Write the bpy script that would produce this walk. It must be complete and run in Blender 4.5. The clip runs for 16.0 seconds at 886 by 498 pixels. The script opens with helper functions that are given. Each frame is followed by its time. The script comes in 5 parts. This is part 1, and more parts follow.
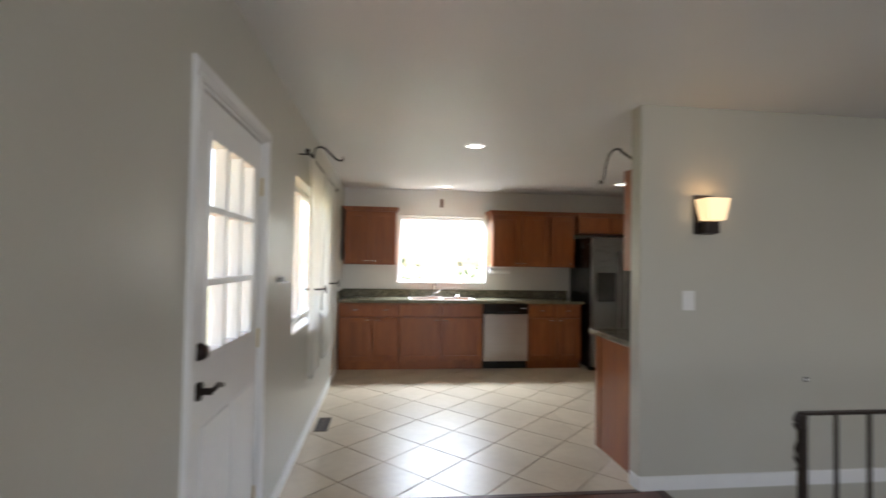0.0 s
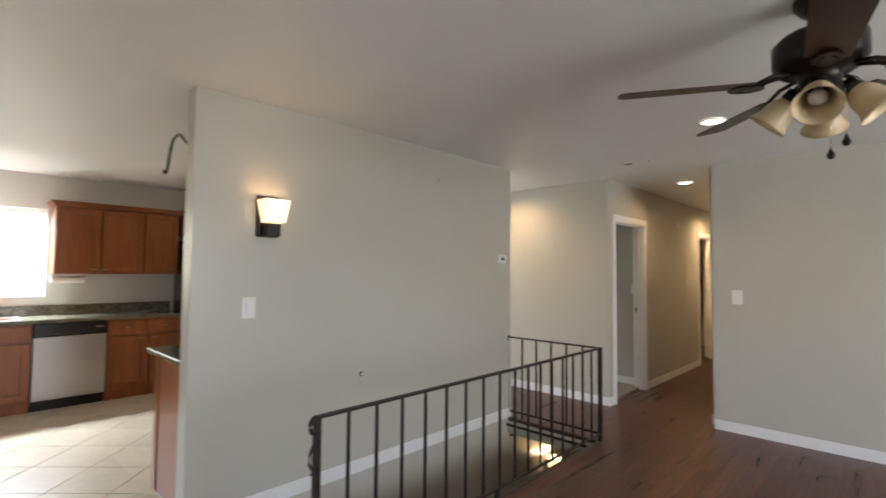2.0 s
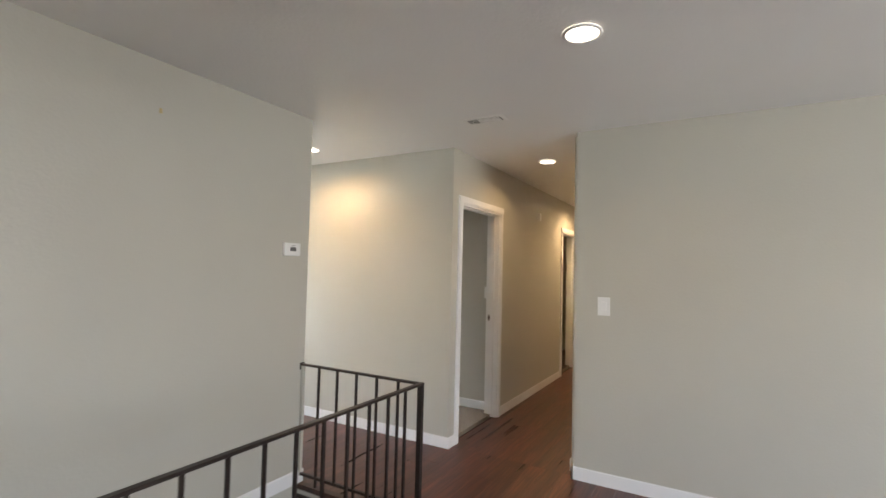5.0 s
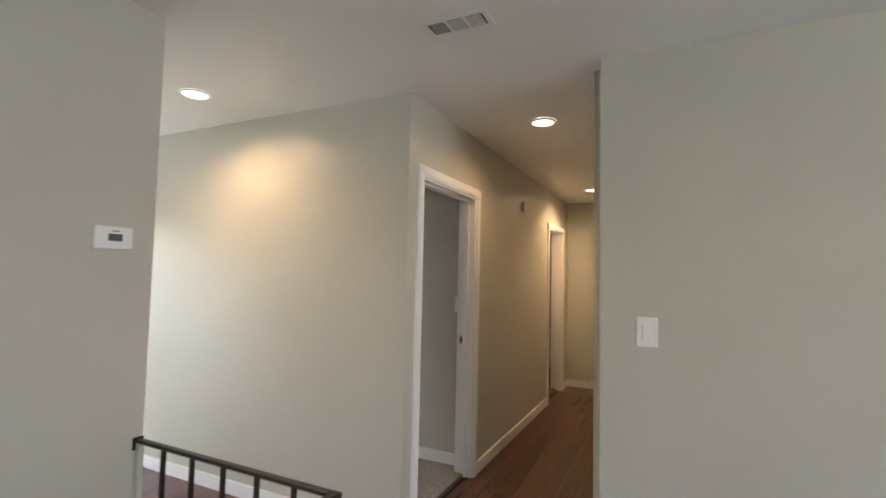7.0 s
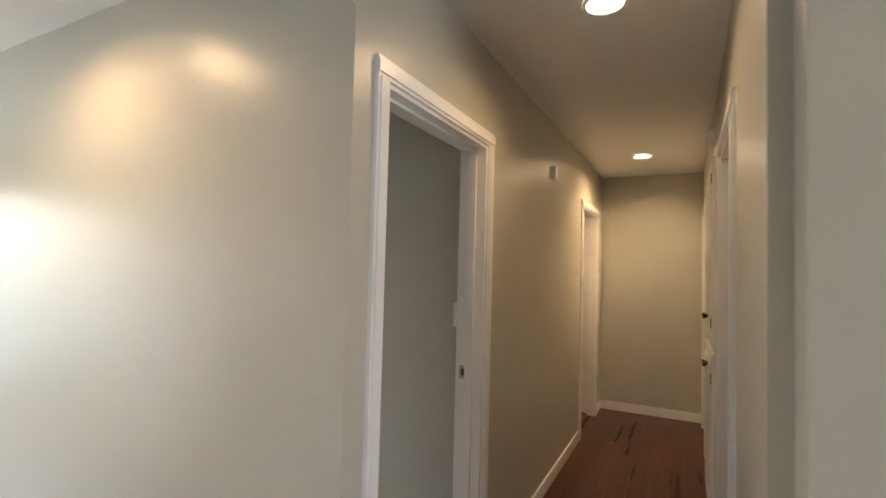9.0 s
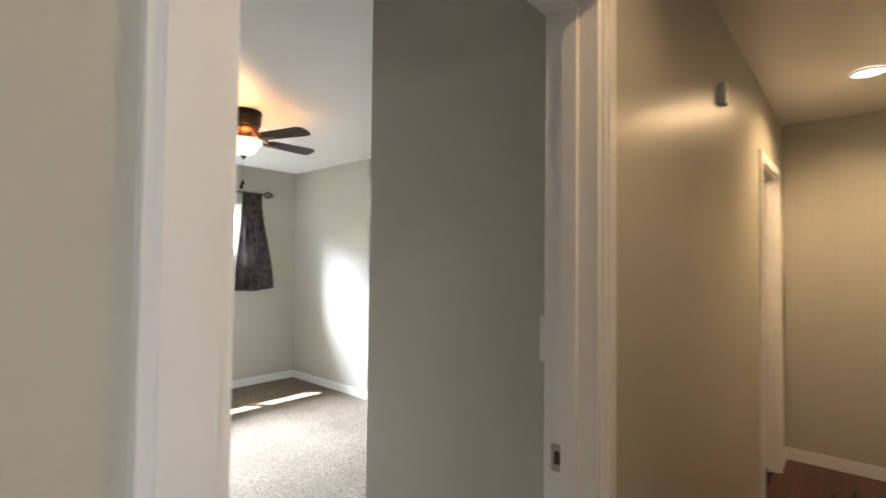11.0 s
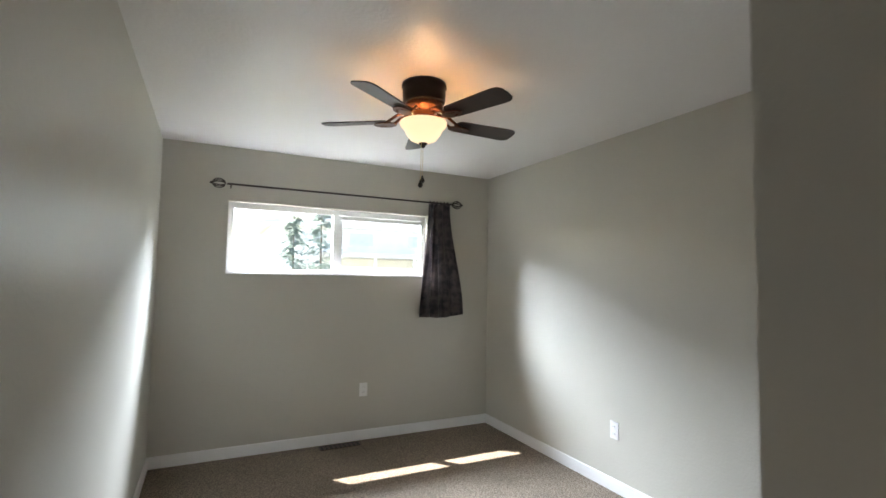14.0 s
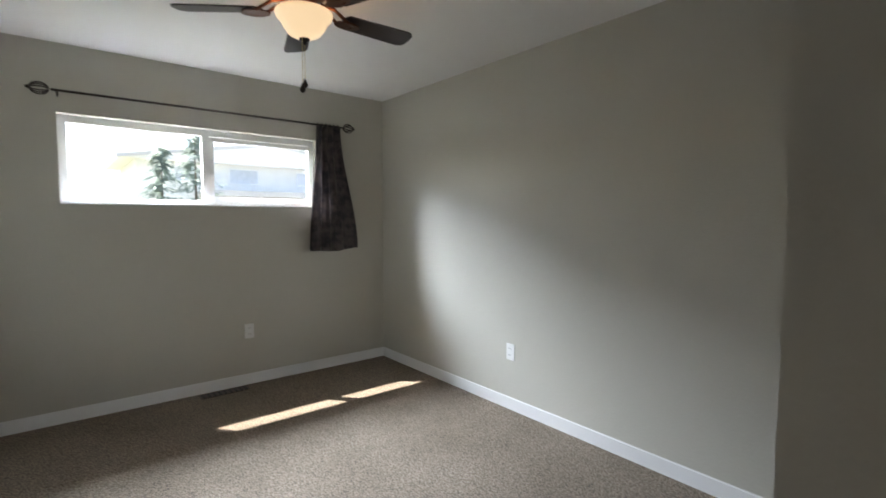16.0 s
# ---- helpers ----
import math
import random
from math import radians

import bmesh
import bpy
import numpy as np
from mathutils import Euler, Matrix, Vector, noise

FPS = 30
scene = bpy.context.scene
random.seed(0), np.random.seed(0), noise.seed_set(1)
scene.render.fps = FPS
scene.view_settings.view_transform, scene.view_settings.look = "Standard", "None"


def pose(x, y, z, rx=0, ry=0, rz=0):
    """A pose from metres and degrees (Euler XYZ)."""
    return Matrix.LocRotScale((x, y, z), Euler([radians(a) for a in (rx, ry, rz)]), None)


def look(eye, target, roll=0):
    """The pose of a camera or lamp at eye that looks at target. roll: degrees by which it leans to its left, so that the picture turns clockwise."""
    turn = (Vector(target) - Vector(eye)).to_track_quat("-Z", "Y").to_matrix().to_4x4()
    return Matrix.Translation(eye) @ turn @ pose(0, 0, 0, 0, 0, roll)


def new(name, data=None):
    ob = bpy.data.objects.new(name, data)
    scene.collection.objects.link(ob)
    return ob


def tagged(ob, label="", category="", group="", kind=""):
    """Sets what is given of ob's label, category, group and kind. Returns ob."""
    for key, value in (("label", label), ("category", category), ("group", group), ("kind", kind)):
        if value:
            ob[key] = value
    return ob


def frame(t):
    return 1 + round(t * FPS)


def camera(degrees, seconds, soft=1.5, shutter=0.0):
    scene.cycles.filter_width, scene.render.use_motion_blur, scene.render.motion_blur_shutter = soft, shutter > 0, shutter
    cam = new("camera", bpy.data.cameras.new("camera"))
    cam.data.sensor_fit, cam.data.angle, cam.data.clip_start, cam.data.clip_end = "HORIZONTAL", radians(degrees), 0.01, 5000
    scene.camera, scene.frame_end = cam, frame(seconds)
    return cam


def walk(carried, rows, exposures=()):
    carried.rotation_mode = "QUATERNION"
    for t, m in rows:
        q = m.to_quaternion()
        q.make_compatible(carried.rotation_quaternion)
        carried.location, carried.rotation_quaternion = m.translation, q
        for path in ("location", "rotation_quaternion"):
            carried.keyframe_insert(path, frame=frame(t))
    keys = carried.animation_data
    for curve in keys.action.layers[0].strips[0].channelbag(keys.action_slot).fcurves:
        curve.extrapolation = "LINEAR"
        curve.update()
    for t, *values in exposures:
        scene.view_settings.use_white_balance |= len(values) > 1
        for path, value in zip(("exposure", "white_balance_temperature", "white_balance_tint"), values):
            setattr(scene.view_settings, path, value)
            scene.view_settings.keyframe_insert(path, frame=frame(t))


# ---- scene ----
cam = camera(86.2, 16.0, shutter=0.5)
PATH = [
    (0, (0.494, 0.151, 1.414), (0.724, 2.137, 1.466), 1.0),
    (0.5, (0.582, 0.136, 1.444), (1.242, 2.024, 1.493), 0.4),
    (1, (0.729, 0.12, 1.448), (1.732, 1.85, 1.511), 0.6),
    (1.5, (0.971, 0.197, 1.427), (2.232, 1.748, 1.513), 0.7),
    (2, (1.172, 0.201, 1.417), (2.613, 1.585, 1.511), 0.5),
    (2.5, (1.357, 0.246, 1.405), (2.929, 1.479, 1.504), 0.2),
    (3, (1.574, 0.339, 1.399), (3.237, 1.445, 1.499), -0.2),
    (3.5, (1.811, 0.389, 1.388), (3.514, 1.433, 1.491), 0.5),
    (4, (2.062, 0.442, 1.388), (3.779, 1.463, 1.485), 1.0),
    (4.2, (2.197, 0.449, 1.398), (3.909, 1.479, 1.494), 1.1),
    (6.5, (3.575, 1.043, 1.44), (5.366, 1.928, 1.532), 1.6),
    (7, (3.873, 1.142, 1.428), (5.666, 2.022, 1.54), 1.2),
    (7.5, (4.161, 1.231, 1.43), (5.942, 2.136, 1.534), 1.4),
    (8, (4.493, 1.362, 1.428), (6.269, 2.277, 1.516), 1.3),
    (8.2, (4.607, 1.426, 1.442), (6.391, 2.327, 1.517), 1.4),
    (10.3, (5.774, 1.886, 1.4), (7.449, 2.975, 1.481), 1.4),
    (10.5, (5.861, 1.928, 1.391), (7.501, 3.072, 1.467), 1.3),
    (11, (6.073, 2.024, 1.404), (7.573, 3.346, 1.458), 0.6),
    (11.5, (6.245, 2.142, 1.401), (7.582, 3.628, 1.464), 1.8),
    (12, (6.36, 2.272, 1.413), (7.52, 3.9, 1.486), 2.2),
    (12.5, (6.529, 2.505, 1.41), (7.508, 4.247, 1.5), 1.6),
    (13, (6.615, 2.66, 1.445), (7.477, 4.462, 1.542), 1.3),
    (13.5, (6.653, 2.848, 1.435), (7.484, 4.663, 1.559), 1.3),
    (14, (6.644, 3.032, 1.439), (7.529, 4.822, 1.558), 1.0),
    (14.5, (6.663, 3.167, 1.453), (7.651, 4.904, 1.534), 0.8),
    (15, (6.683, 3.213, 1.443), (7.773, 4.890, 1.465), 0.5),
    (15.5, (6.714, 3.221, 1.413), (7.881, 4.844, 1.348), 0.0),
    (16, (6.751, 3.224, 1.353), (8.008, 4.774, 1.222), 0.1),
]
walk(cam, [(t, look(eye, target, roll)) for t, eye, target, roll in PATH],
     exposures=[(0, 2.85), (0.5, 2.82), (1, 2.95), (1.5, 3.15), (2.5, 3.65), (4, 3.75), (6.5, 3.5), (8, 3.45), (10.5, 3.5), (11.3, 3.5), (12, 3.1), (13, 2.95), (14, 2.55), (16, 2.1)])

# ---- world, sun, large lights ----
SUN_TO = Vector((0.565, -0.71, -1.447)).normalized()      # the way the sunlight goes
world = bpy.data.worlds.new("sky")
scene.world = world
world.use_nodes = True
wn = world.node_tree
sky = wn.nodes.new("ShaderNodeTexSky")
sky.sky_type = 'NISHITA'
sky.sun_disc = False
sky.sun_elevation = math.asin(-SUN_TO.z)
sky.sun_rotation = math.atan2(-SUN_TO.x, -SUN_TO.y)
sky.air_density, sky.dust_density = 1.0, 2.5
wn.links.new(sky.outputs[0], wn.nodes["Background"].inputs[0])
wn.nodes["Background"].inputs[1].default_value = 0.15
sun_data = bpy.data.lights.new("sun", 'SUN')
sun_data.energy, sun_data.angle, sun_data.color = 5.0, radians(0.5), (1.0, 0.95, 0.87)
sun = new("sun", sun_data)
sun.matrix_world = look((0, 0, 30), Vector((0, 0, 30)) + SUN_TO)


def area(name, eye, target, w, h, watts, color=(1, 1, 1)):
    d = bpy.data.lights.new(name, 'AREA')
    d.shape, d.size, d.size_y, d.energy, d.color = 'RECTANGLE', w, h, watts, color
    ob = new(name, d)
    ob.matrix_world = look(eye, target)
    return ob


def bulb(name, at, watts, color, radius=0.04):
    d = bpy.data.lights.new(name, 'POINT')
    d.energy, d.color, d.shadow_soft_size = watts, color, radius
    ob = new(name, d)
    ob.location = at
    return ob


def downlight(name, at, watts, color, angle=164, r=0.06):
    d = bpy.data.lights.new(name, 'SPOT')
    d.energy, d.color, d.spot_size, d.spot_blend, d.shadow_soft_size = watts, color, radians(angle), 0.7, r
    ob = new(name, d)
    ob.location = at
    return ob


COOL = (0.82, 0.91, 1.0)
WARM = (1.0, 0.66, 0.35)
# unseen lamps in place of daylight at living and dining openings behind the walk
area("living_day_fill", (3.0, -3.45, 1.35), (3.0, 0, 1.1), 2.4, 1.4, 11.5, (0.93, 0.94, 1.0))
area("window_light_dining", (5.1, 6.78, 1.25), (5.1, 3, 1.1), 1.1, 1.2, 0.9, COOL)
# added lamps hung outside, out of sight above the window, in place of skylight
area("sky_fill_kitchen", (1.26, 7.40, 2.32), (1.26, 5.6, 1.5), 1.25, 0.42, 52, COOL)
area("sky_fill_bedroom", (7.66, 8.25, 2.66), (7.74, 6.5, 1.9), 2.7, 0.72, 260, (0.78, 0.87, 1.0))
# lamps
for lx, ly, lw in ((6.875, 1.91, 2.2), (9.44, 1.98, 7.0), (5.63, 3.61, 3.9), (4.68, 1.07, 1.2)):
    downlight("downlight_bulb", (lx, ly, 2.415), lw, WARM)
for lx, ly in ((1.24, 4.25), (1.27, 6.58), (3.45, 5.88)):
    downlight("downlight_bulb_kitchen", (lx, ly, 2.415), 0.5, (1.0, 0.9, 0.75))
bulb("sconce_bulb", (2.51, 2.90, 1.80), 0.05, WARM, 0.03)
bulb("stair_bulb", (5.75, 2.9, -0.60), 1.4, WARM, 0.04)
bulb("fan_bulb", (7.615, 5.25, 2.19), 1.2, (1.0, 0.56, 0.25), 0.03)

# ---- materials ----


def mat(name, color, rough=0.6, metal=0.0, vary=0.06, scale=3.0, bump=0.0, bump_scale=60.0, color2=None, fine=None,
        fine_scale=200.0, fine_amt=0.0, spec=0.5, coat=0.0, random_obj=0.0, stretch=None, rough_vary=0.08):
    m = bpy.data.materials.new(name)
    m.use_nodes = True
    n, l = m.node_tree.nodes, m.node_tree.links
    b = n["Principled BSDF"]
    b.inputs["Roughness"].default_value = rough
    b.inputs["Metallic"].default_value = metal
    b.inputs["Specular IOR Level"].default_value = spec
    b.inputs["Coat Weight"].default_value = coat
    tc = n.new("ShaderNodeTexCoord")
    src = tc.outputs["Object"]
    if random_obj:
        oi = n.new("ShaderNodeObjectInfo")
        off = n.new("ShaderNodeVectorMath")
        off.operation = 'MULTIPLY_ADD'
        comb = n.new("ShaderNodeCombineXYZ")
        for i in range(3):
            l.new(oi.outputs["Random"], comb.inputs[i])
        l.new(comb.outputs[0], off.inputs[0])
        off.inputs[1].default_value = (37.0, 53.0, 19.0)
        l.new(src, off.inputs[2])
        src = off.outputs[0]
    if stretch:
        mp = n.new("ShaderNodeMapping")
        mp.inputs["Scale"].default_value = stretch
        l.new(src, mp.inputs[0])
        src = mp.outputs[0]
    big = n.new("ShaderNodeTexNoise")
    big.inputs["Scale"].default_value, big.inputs["Detail"].default_value = scale, 6
    l.new(src, big.inputs["Vector"])
    ramp = n.new("ShaderNodeMix")
    ramp.data_type = 'RGBA'
    c = Vector(color)
    c2 = Vector(color2) if color2 else c * (1 + vary)
    c1 = c if color2 else c * (1 - vary)
    ramp.inputs["A"].default_value = (*c1, 1)
    ramp.inputs["B"].default_value = (*c2, 1)
    sharp = n.new("ShaderNodeMapRange")
    sharp.inputs["From Min"].default_value, sharp.inputs["From Max"].default_value = 0.3, 0.7
    l.new(big.outputs[0], sharp.inputs[0])
    l.new(sharp.outputs[0], ramp.inputs["Factor"])
    out = ramp.outputs["Result"]
    if fine_amt:
        fn = n.new("ShaderNodeTexNoise")
        fn.inputs["Scale"].default_value, fn.inputs["Detail"].default_value = fine_scale, 4
        l.new(src, fn.inputs["Vector"])
        mr = n.new("ShaderNodeMapRange")
        mr.inputs["From Min"].default_value, mr.inputs["From Max"].default_value = 0.4, 0.62
        mr.inputs["To Max"].default_value = fine_amt
        l.new(fn.outputs[0], mr.inputs[0])
        mx = n.new("ShaderNodeMix")
        mx.data_type = 'RGBA'
        mx.inputs["B"].default_value = (*fine, 1)
        l.new(out, mx.inputs["A"])
        l.new(mr.outputs[0], mx.inputs["Factor"])
        out = mx.outputs["Result"]
    if random_obj:
        hs = n.new("ShaderNodeHueSaturation")
        mr2 = n.new("ShaderNodeMapRange")
        mr2.inputs["To Min"].default_value, mr2.inputs["To Max"].default_value = 1 - random_obj, 1 + random_obj
        l.new(oi.outputs["Random"], mr2.inputs[0])
        l.new(mr2.outputs[0], hs.inputs["Value"])
        l.new(out, hs.inputs["Color"])
        out = hs.outputs[0]
    l.new(out, b.inputs["Base Color"])
    if rough_vary:
        rr = n.new("ShaderNodeMapRange")
        rr.inputs["To Min"].default_value, rr.inputs["To Max"].default_value = max(0.02, rough - rough_vary), min(1, rough + rough_vary)
        l.new(big.outputs[0], rr.inputs[0])
        l.new(rr.outputs[0], b.inputs["Roughness"])
    if bump:
        bn = n.new("ShaderNodeTexNoise")
        bn.inputs["Scale"].default_value, bn.inputs["Detail"].default_value = bump_scale, 3
        l.new(tc.outputs["Object"] if not random_obj else src, bn.inputs["Vector"])
        bp = n.new("ShaderNodeBump")
        bp.inputs["Strength"].default_value, bp.inputs["Distance"].default_value = bump, 0.01
        l.new(bn.outputs[0], bp.inputs["Height"])
        l.new(bp.outputs[0], b.inputs["Normal"])
    return m


def glow(name, color, strength, base=(0.8, 0.8, 0.8)):
    m = mat(name, base, 0.4, vary=0.01)
    b = m.node_tree.nodes["Principled BSDF"]
    b.inputs["Emission Color"].default_value = (*color, 1)
    b.inputs["Emission Strength"].default_value = strength
    return m


def glassy(name, color=(1, 1, 1), rough=0.0, see=0.92):
    m = bpy.data.materials.new(name)
    m.use_nodes = True
    n, l = m.node_tree.nodes, m.node_tree.links
    n.remove(n["Principled BSDF"])
    tr, gl, mx = n.new("ShaderNodeBsdfTransparent"), n.new("ShaderNodeBsdfGlossy"), n.new("ShaderNodeMixShader")
    tr.inputs[0].default_value = (*color, 1)
    gl.inputs["Roughness"].default_value = rough
    mx.inputs[0].default_value = 1 - see
    l.new(tr.outputs[0], mx.inputs[1])
    l.new(gl.outputs[0], mx.inputs[2])
    l.new(mx.outputs[0], n["Material Output"].inputs[0])
    return m


def sheer_cloth(name, color, through_amt):
    m = bpy.data.materials.new(name)
    m.use_nodes = True
    n, l = m.node_tree.nodes, m.node_tree.links
    n.remove(n["Principled BSDF"])
    df, tl, mx = n.new("ShaderNodeBsdfDiffuse"), n.new("ShaderNodeBsdfTranslucent"), n.new("ShaderNodeMixShader")
    df.inputs[0].default_value = tl.inputs[0].default_value = (*color, 1)
    mx.inputs[0].default_value = through_amt
    l.new(df.outputs[0], mx.inputs[1])
    l.new(tl.outputs[0], mx.inputs[2])
    l.new(mx.outputs[0], n["Material Output"].inputs[0])
    return m


M_WALL = mat("wall_paint_greige", (0.512, 0.496, 0.438), 0.34, vary=0.025, scale=1.3, bump=0.11, bump_scale=70, rough_vary=0.06)
M_KWALL = mat("wall_paint_offwhite", (0.74, 0.73, 0.69), 0.5, vary=0.02, scale=1.5, bump=0.1, bump_scale=70)
M_CEIL = mat("ceiling_paint_white", (0.83, 0.83, 0.83), 0.45, vary=0.02, scale=1.2, bump=0.15, bump_scale=55)
M_TRIM = mat("trim_white_gloss", (0.82, 0.82, 0.82), 0.32, vary=0.02, scale=4)
M_EXT = mat("exterior_stucco", (0.55, 0.52, 0.46), 0.9, vary=0.08, scale=4, bump=0.4, bump_scale=40)
M_WOOD = mat("laminate_dark_walnut", (0.060, 0.018, 0.010), 0.28, scale=2.2, color2=(0.152, 0.048, 0.026), stretch=(0.35, 6, 6),
             fine=(0.015, 0.007, 0.005), fine_scale=14, fine_amt=0.55, random_obj=0.2, rough_vary=0.02)
M_TILE = mat("floor_tile_beige", (0.47, 0.39, 0.29), 0.33, scale=2.5, color2=(0.56, 0.48, 0.37), fine=(0.42, 0.34, 0.25), fine_scale=18,
             fine_amt=0.22, random_obj=0.05, bump=0.03, bump_scale=12, rough_vary=0.05)
M_GROUT = mat("grout", (0.36, 0.31, 0.25), 0.85, vary=0.1, scale=12)
M_CARPET = mat("carpet_speckled", (0.28, 0.23, 0.18), 1.0, scale=2.5, color2=(0.36, 0.30, 0.24), fine=(0.055, 0.045, 0.035), fine_scale=125,
               fine_amt=0.75, bump=1.0, bump_scale=150, spec=0.05, rough_vary=0)
M_CAB = mat("cabinet_cherry", (0.22, 0.054, 0.010), 0.36, scale=3, color2=(0.34, 0.102, 0.022), stretch=(5, 5, 0.5),
            fine=(0.16, 0.045, 0.012), fine_scale=22, fine_amt=0.4, random_obj=0.06)
M_GRAN = mat("granite_green_brown", (0.16, 0.15, 0.10), 0.12, scale=9, color2=(0.30, 0.27, 0.19), fine=(0.05, 0.05, 0.035), fine_scale=60,
             fine_amt=0.8, rough_vary=0.03)
M_STEEL = mat("stainless_brushed", (0.44, 0.42, 0.40), 0.36, metal=1.0, vary=0.05, scale=6, stretch=(0.5, 8, 40))
M_CHROME = mat("chrome", (0.75, 0.75, 0.76), 0.12, metal=1.0, vary=0.02)
M_BLACK = mat("black_plastic", (0.012, 0.012, 0.013), 0.25, vary=0.15, scale=8)
M_IRON = mat("dark_bronze_iron", (0.028, 0.020, 0.017), 0.4, metal=0.35, vary=0.2, scale=20, bump=0.08, bump_scale=90)
M_BRONZE = mat("fan_bronze_dark", (0.02, 0.014, 0.012), 0.35, metal=0.6, vary=0.15, scale=10)
M_COPPER = mat("fan_bronze_copper", (0.10, 0.040, 0.022), 0.36, metal=0.75, vary=0.15, scale=10)
M_BLADE = mat("fan_blade_walnut", (0.035, 0.017, 0.012), 0.4, scale=3, color2=(0.075, 0.036, 0.024), stretch=(1, 8, 8), random_obj=0.1)
M_BLADE2 = mat("fan_blade_dark", (0.022, 0.016, 0.015), 0.32, scale=3, color2=(0.045, 0.03, 0.026), stretch=(1, 8, 8), random_obj=0.1)
M_AMBER = mat("amber_glass_shade", (0.64, 0.49, 0.28), 0.4, scale=9, color2=(0.74, 0.61, 0.39), rough_vary=0.05)
M_WHITEP = mat("white_plastic", (0.80, 0.80, 0.79), 0.35, vary=0.02)
M_GREY = mat("grey_slot", (0.10, 0.10, 0.10), 0.6, vary=0.1)
M_DARK = mat("vent_dark", (0.03, 0.03, 0.03), 0.8, vary=0.1)
M_BROWNV = mat("floor_register_brown", (0.05, 0.032, 0.022), 0.45, metal=0.4, vary=0.15)
M_BRASS = mat("brass", (0.62, 0.50, 0.26), 0.3, metal=0.9, vary=0.1)
M_LENS = glow("lamp_lens_lit", (1.0, 0.86, 0.68), 0.8)
M_LENSK = glow("lamp_lens_lit_white", (1.0, 0.95, 0.88), 0.7)
M_SCONCE = glow("sconce_glass_lit", (1.0, 0.66, 0.34), 0.17, (0.9, 0.8, 0.65))
M_BOWL = glow("bowl_glass_lit", (1.0, 0.72, 0.42), 0.19, (0.9, 0.75, 0.55))
M_GLASS = glassy("window_glass")
M_SHEER = sheer_cloth("sheer_white_cloth", (0.86, 0.85, 0.81), 0.5)
M_CURT = mat("curtain_grey_print", (0.030, 0.028, 0.034), 0.42, scale=7, color2=(0.075, 0.066, 0.07), fine=(0.22, 0.17, 0.16), fine_scale=14,
             fine_amt=0.5, spec=0.6)
# needles paled well past green so the colour carries the overexposed outdoors
M_LEAF = sheer_cloth("conifer_needles_overlit", (0.36, 0.42, 0.38), 0.75)
M_STEELD = mat("stainless_dark", (0.17, 0.165, 0.16), 0.3, metal=1.0, vary=0.05, scale=6, stretch=(0.5, 8, 40))
M_BUSH = mat("shrub_leaves", (0.05, 0.09, 0.03), 0.8, scale=4, color2=(0.10, 0.16, 0.06))
M_BARK = mat("bark", (0.18, 0.14, 0.11), 0.9, vary=0.2, scale=8)
M_GRASS = mat("ground_grass", (0.10, 0.12, 0.06), 0.95, scale=0.4, color2=(0.24, 0.22, 0.15), fine=(0.07, 0.09, 0.03), fine_scale=9, fine_amt=0.5)
# house colours lightened in place of outdoor glare; panes hold the sky's reflection as tint
M_SIDING = mat("house_siding_pale", (0.80, 0.79, 0.76), 0.8, vary=0.05, scale=2)
M_ROOF = mat("roof_shingle_grey", (0.55, 0.53, 0.52), 0.9, vary=0.15, scale=5)
M_SKYGLASS = mat("far_glass_sky_tint", (0.58, 0.60, 0.64), 0.1, vary=0.1)
M_PERG = mat("porch_cedar_boards", (0.24, 0.12, 0.06), 0.7, scale=3, color2=(0.32, 0.17, 0.09), stretch=(1, 8, 8))
M_PAPER = mat("paper_roll_white", (0.82, 0.81, 0.78), 0.85, vary=0.02)

# ---- building helpers ----


def box(bm, x0, y0, z0, x1, y1, z1, bev=0.0):
    vs = [bm.verts.new(p) for p in ((x0, y0, z0), (x1, y0, z0), (x1, y1, z0), (x0, y1, z0), (x0, y0, z1), (x1, y0, z1), (x1, y1, z1), (x0, y1, z1))]
    fs = [bm.faces.new([vs[i] for i in q]) for q in ((3, 2, 1, 0), (4, 5, 6, 7), (0, 1, 5, 4), (1, 2, 6, 5), (2, 3, 7, 6), (3, 0, 4, 7))]
    if bev:
        es = {e for f in fs for e in f.edges}
        bmesh.ops.bevel(bm, geom=list(es), offset=bev, segments=2, affect='EDGES', profile=0.5)


def lathe(bm, profile, seg=32, at=(0, 0, 0), m=None):
    rings = []
    for r, z in profile:
        ring = []
        for i in range(seg):
            a = 2 * math.pi * i / seg
            p = Vector((r * math.cos(a), r * math.sin(a), z))
            if m:
                p = m @ p
            ring.append(bm.verts.new(p + Vector(at)))
        rings.append(ring)
    for a, b in zip(rings, rings[1:]):
        for i in range(seg):
            j = (i + 1) % seg
            f = bm.faces.new((a[i], a[j], b[j], b[i]))
            f.smooth = True


def cap(bm, r, z, seg=32, at=(0, 0, 0), m=None):
    vs = []
    for i in range(seg):
        p = Vector((r * math.cos(2 * math.pi * i / seg), r * math.sin(2 * math.pi * i / seg), z))
        vs.append(bm.verts.new((m @ p if m else p) + Vector(at)))
    bm.faces.new(vs)


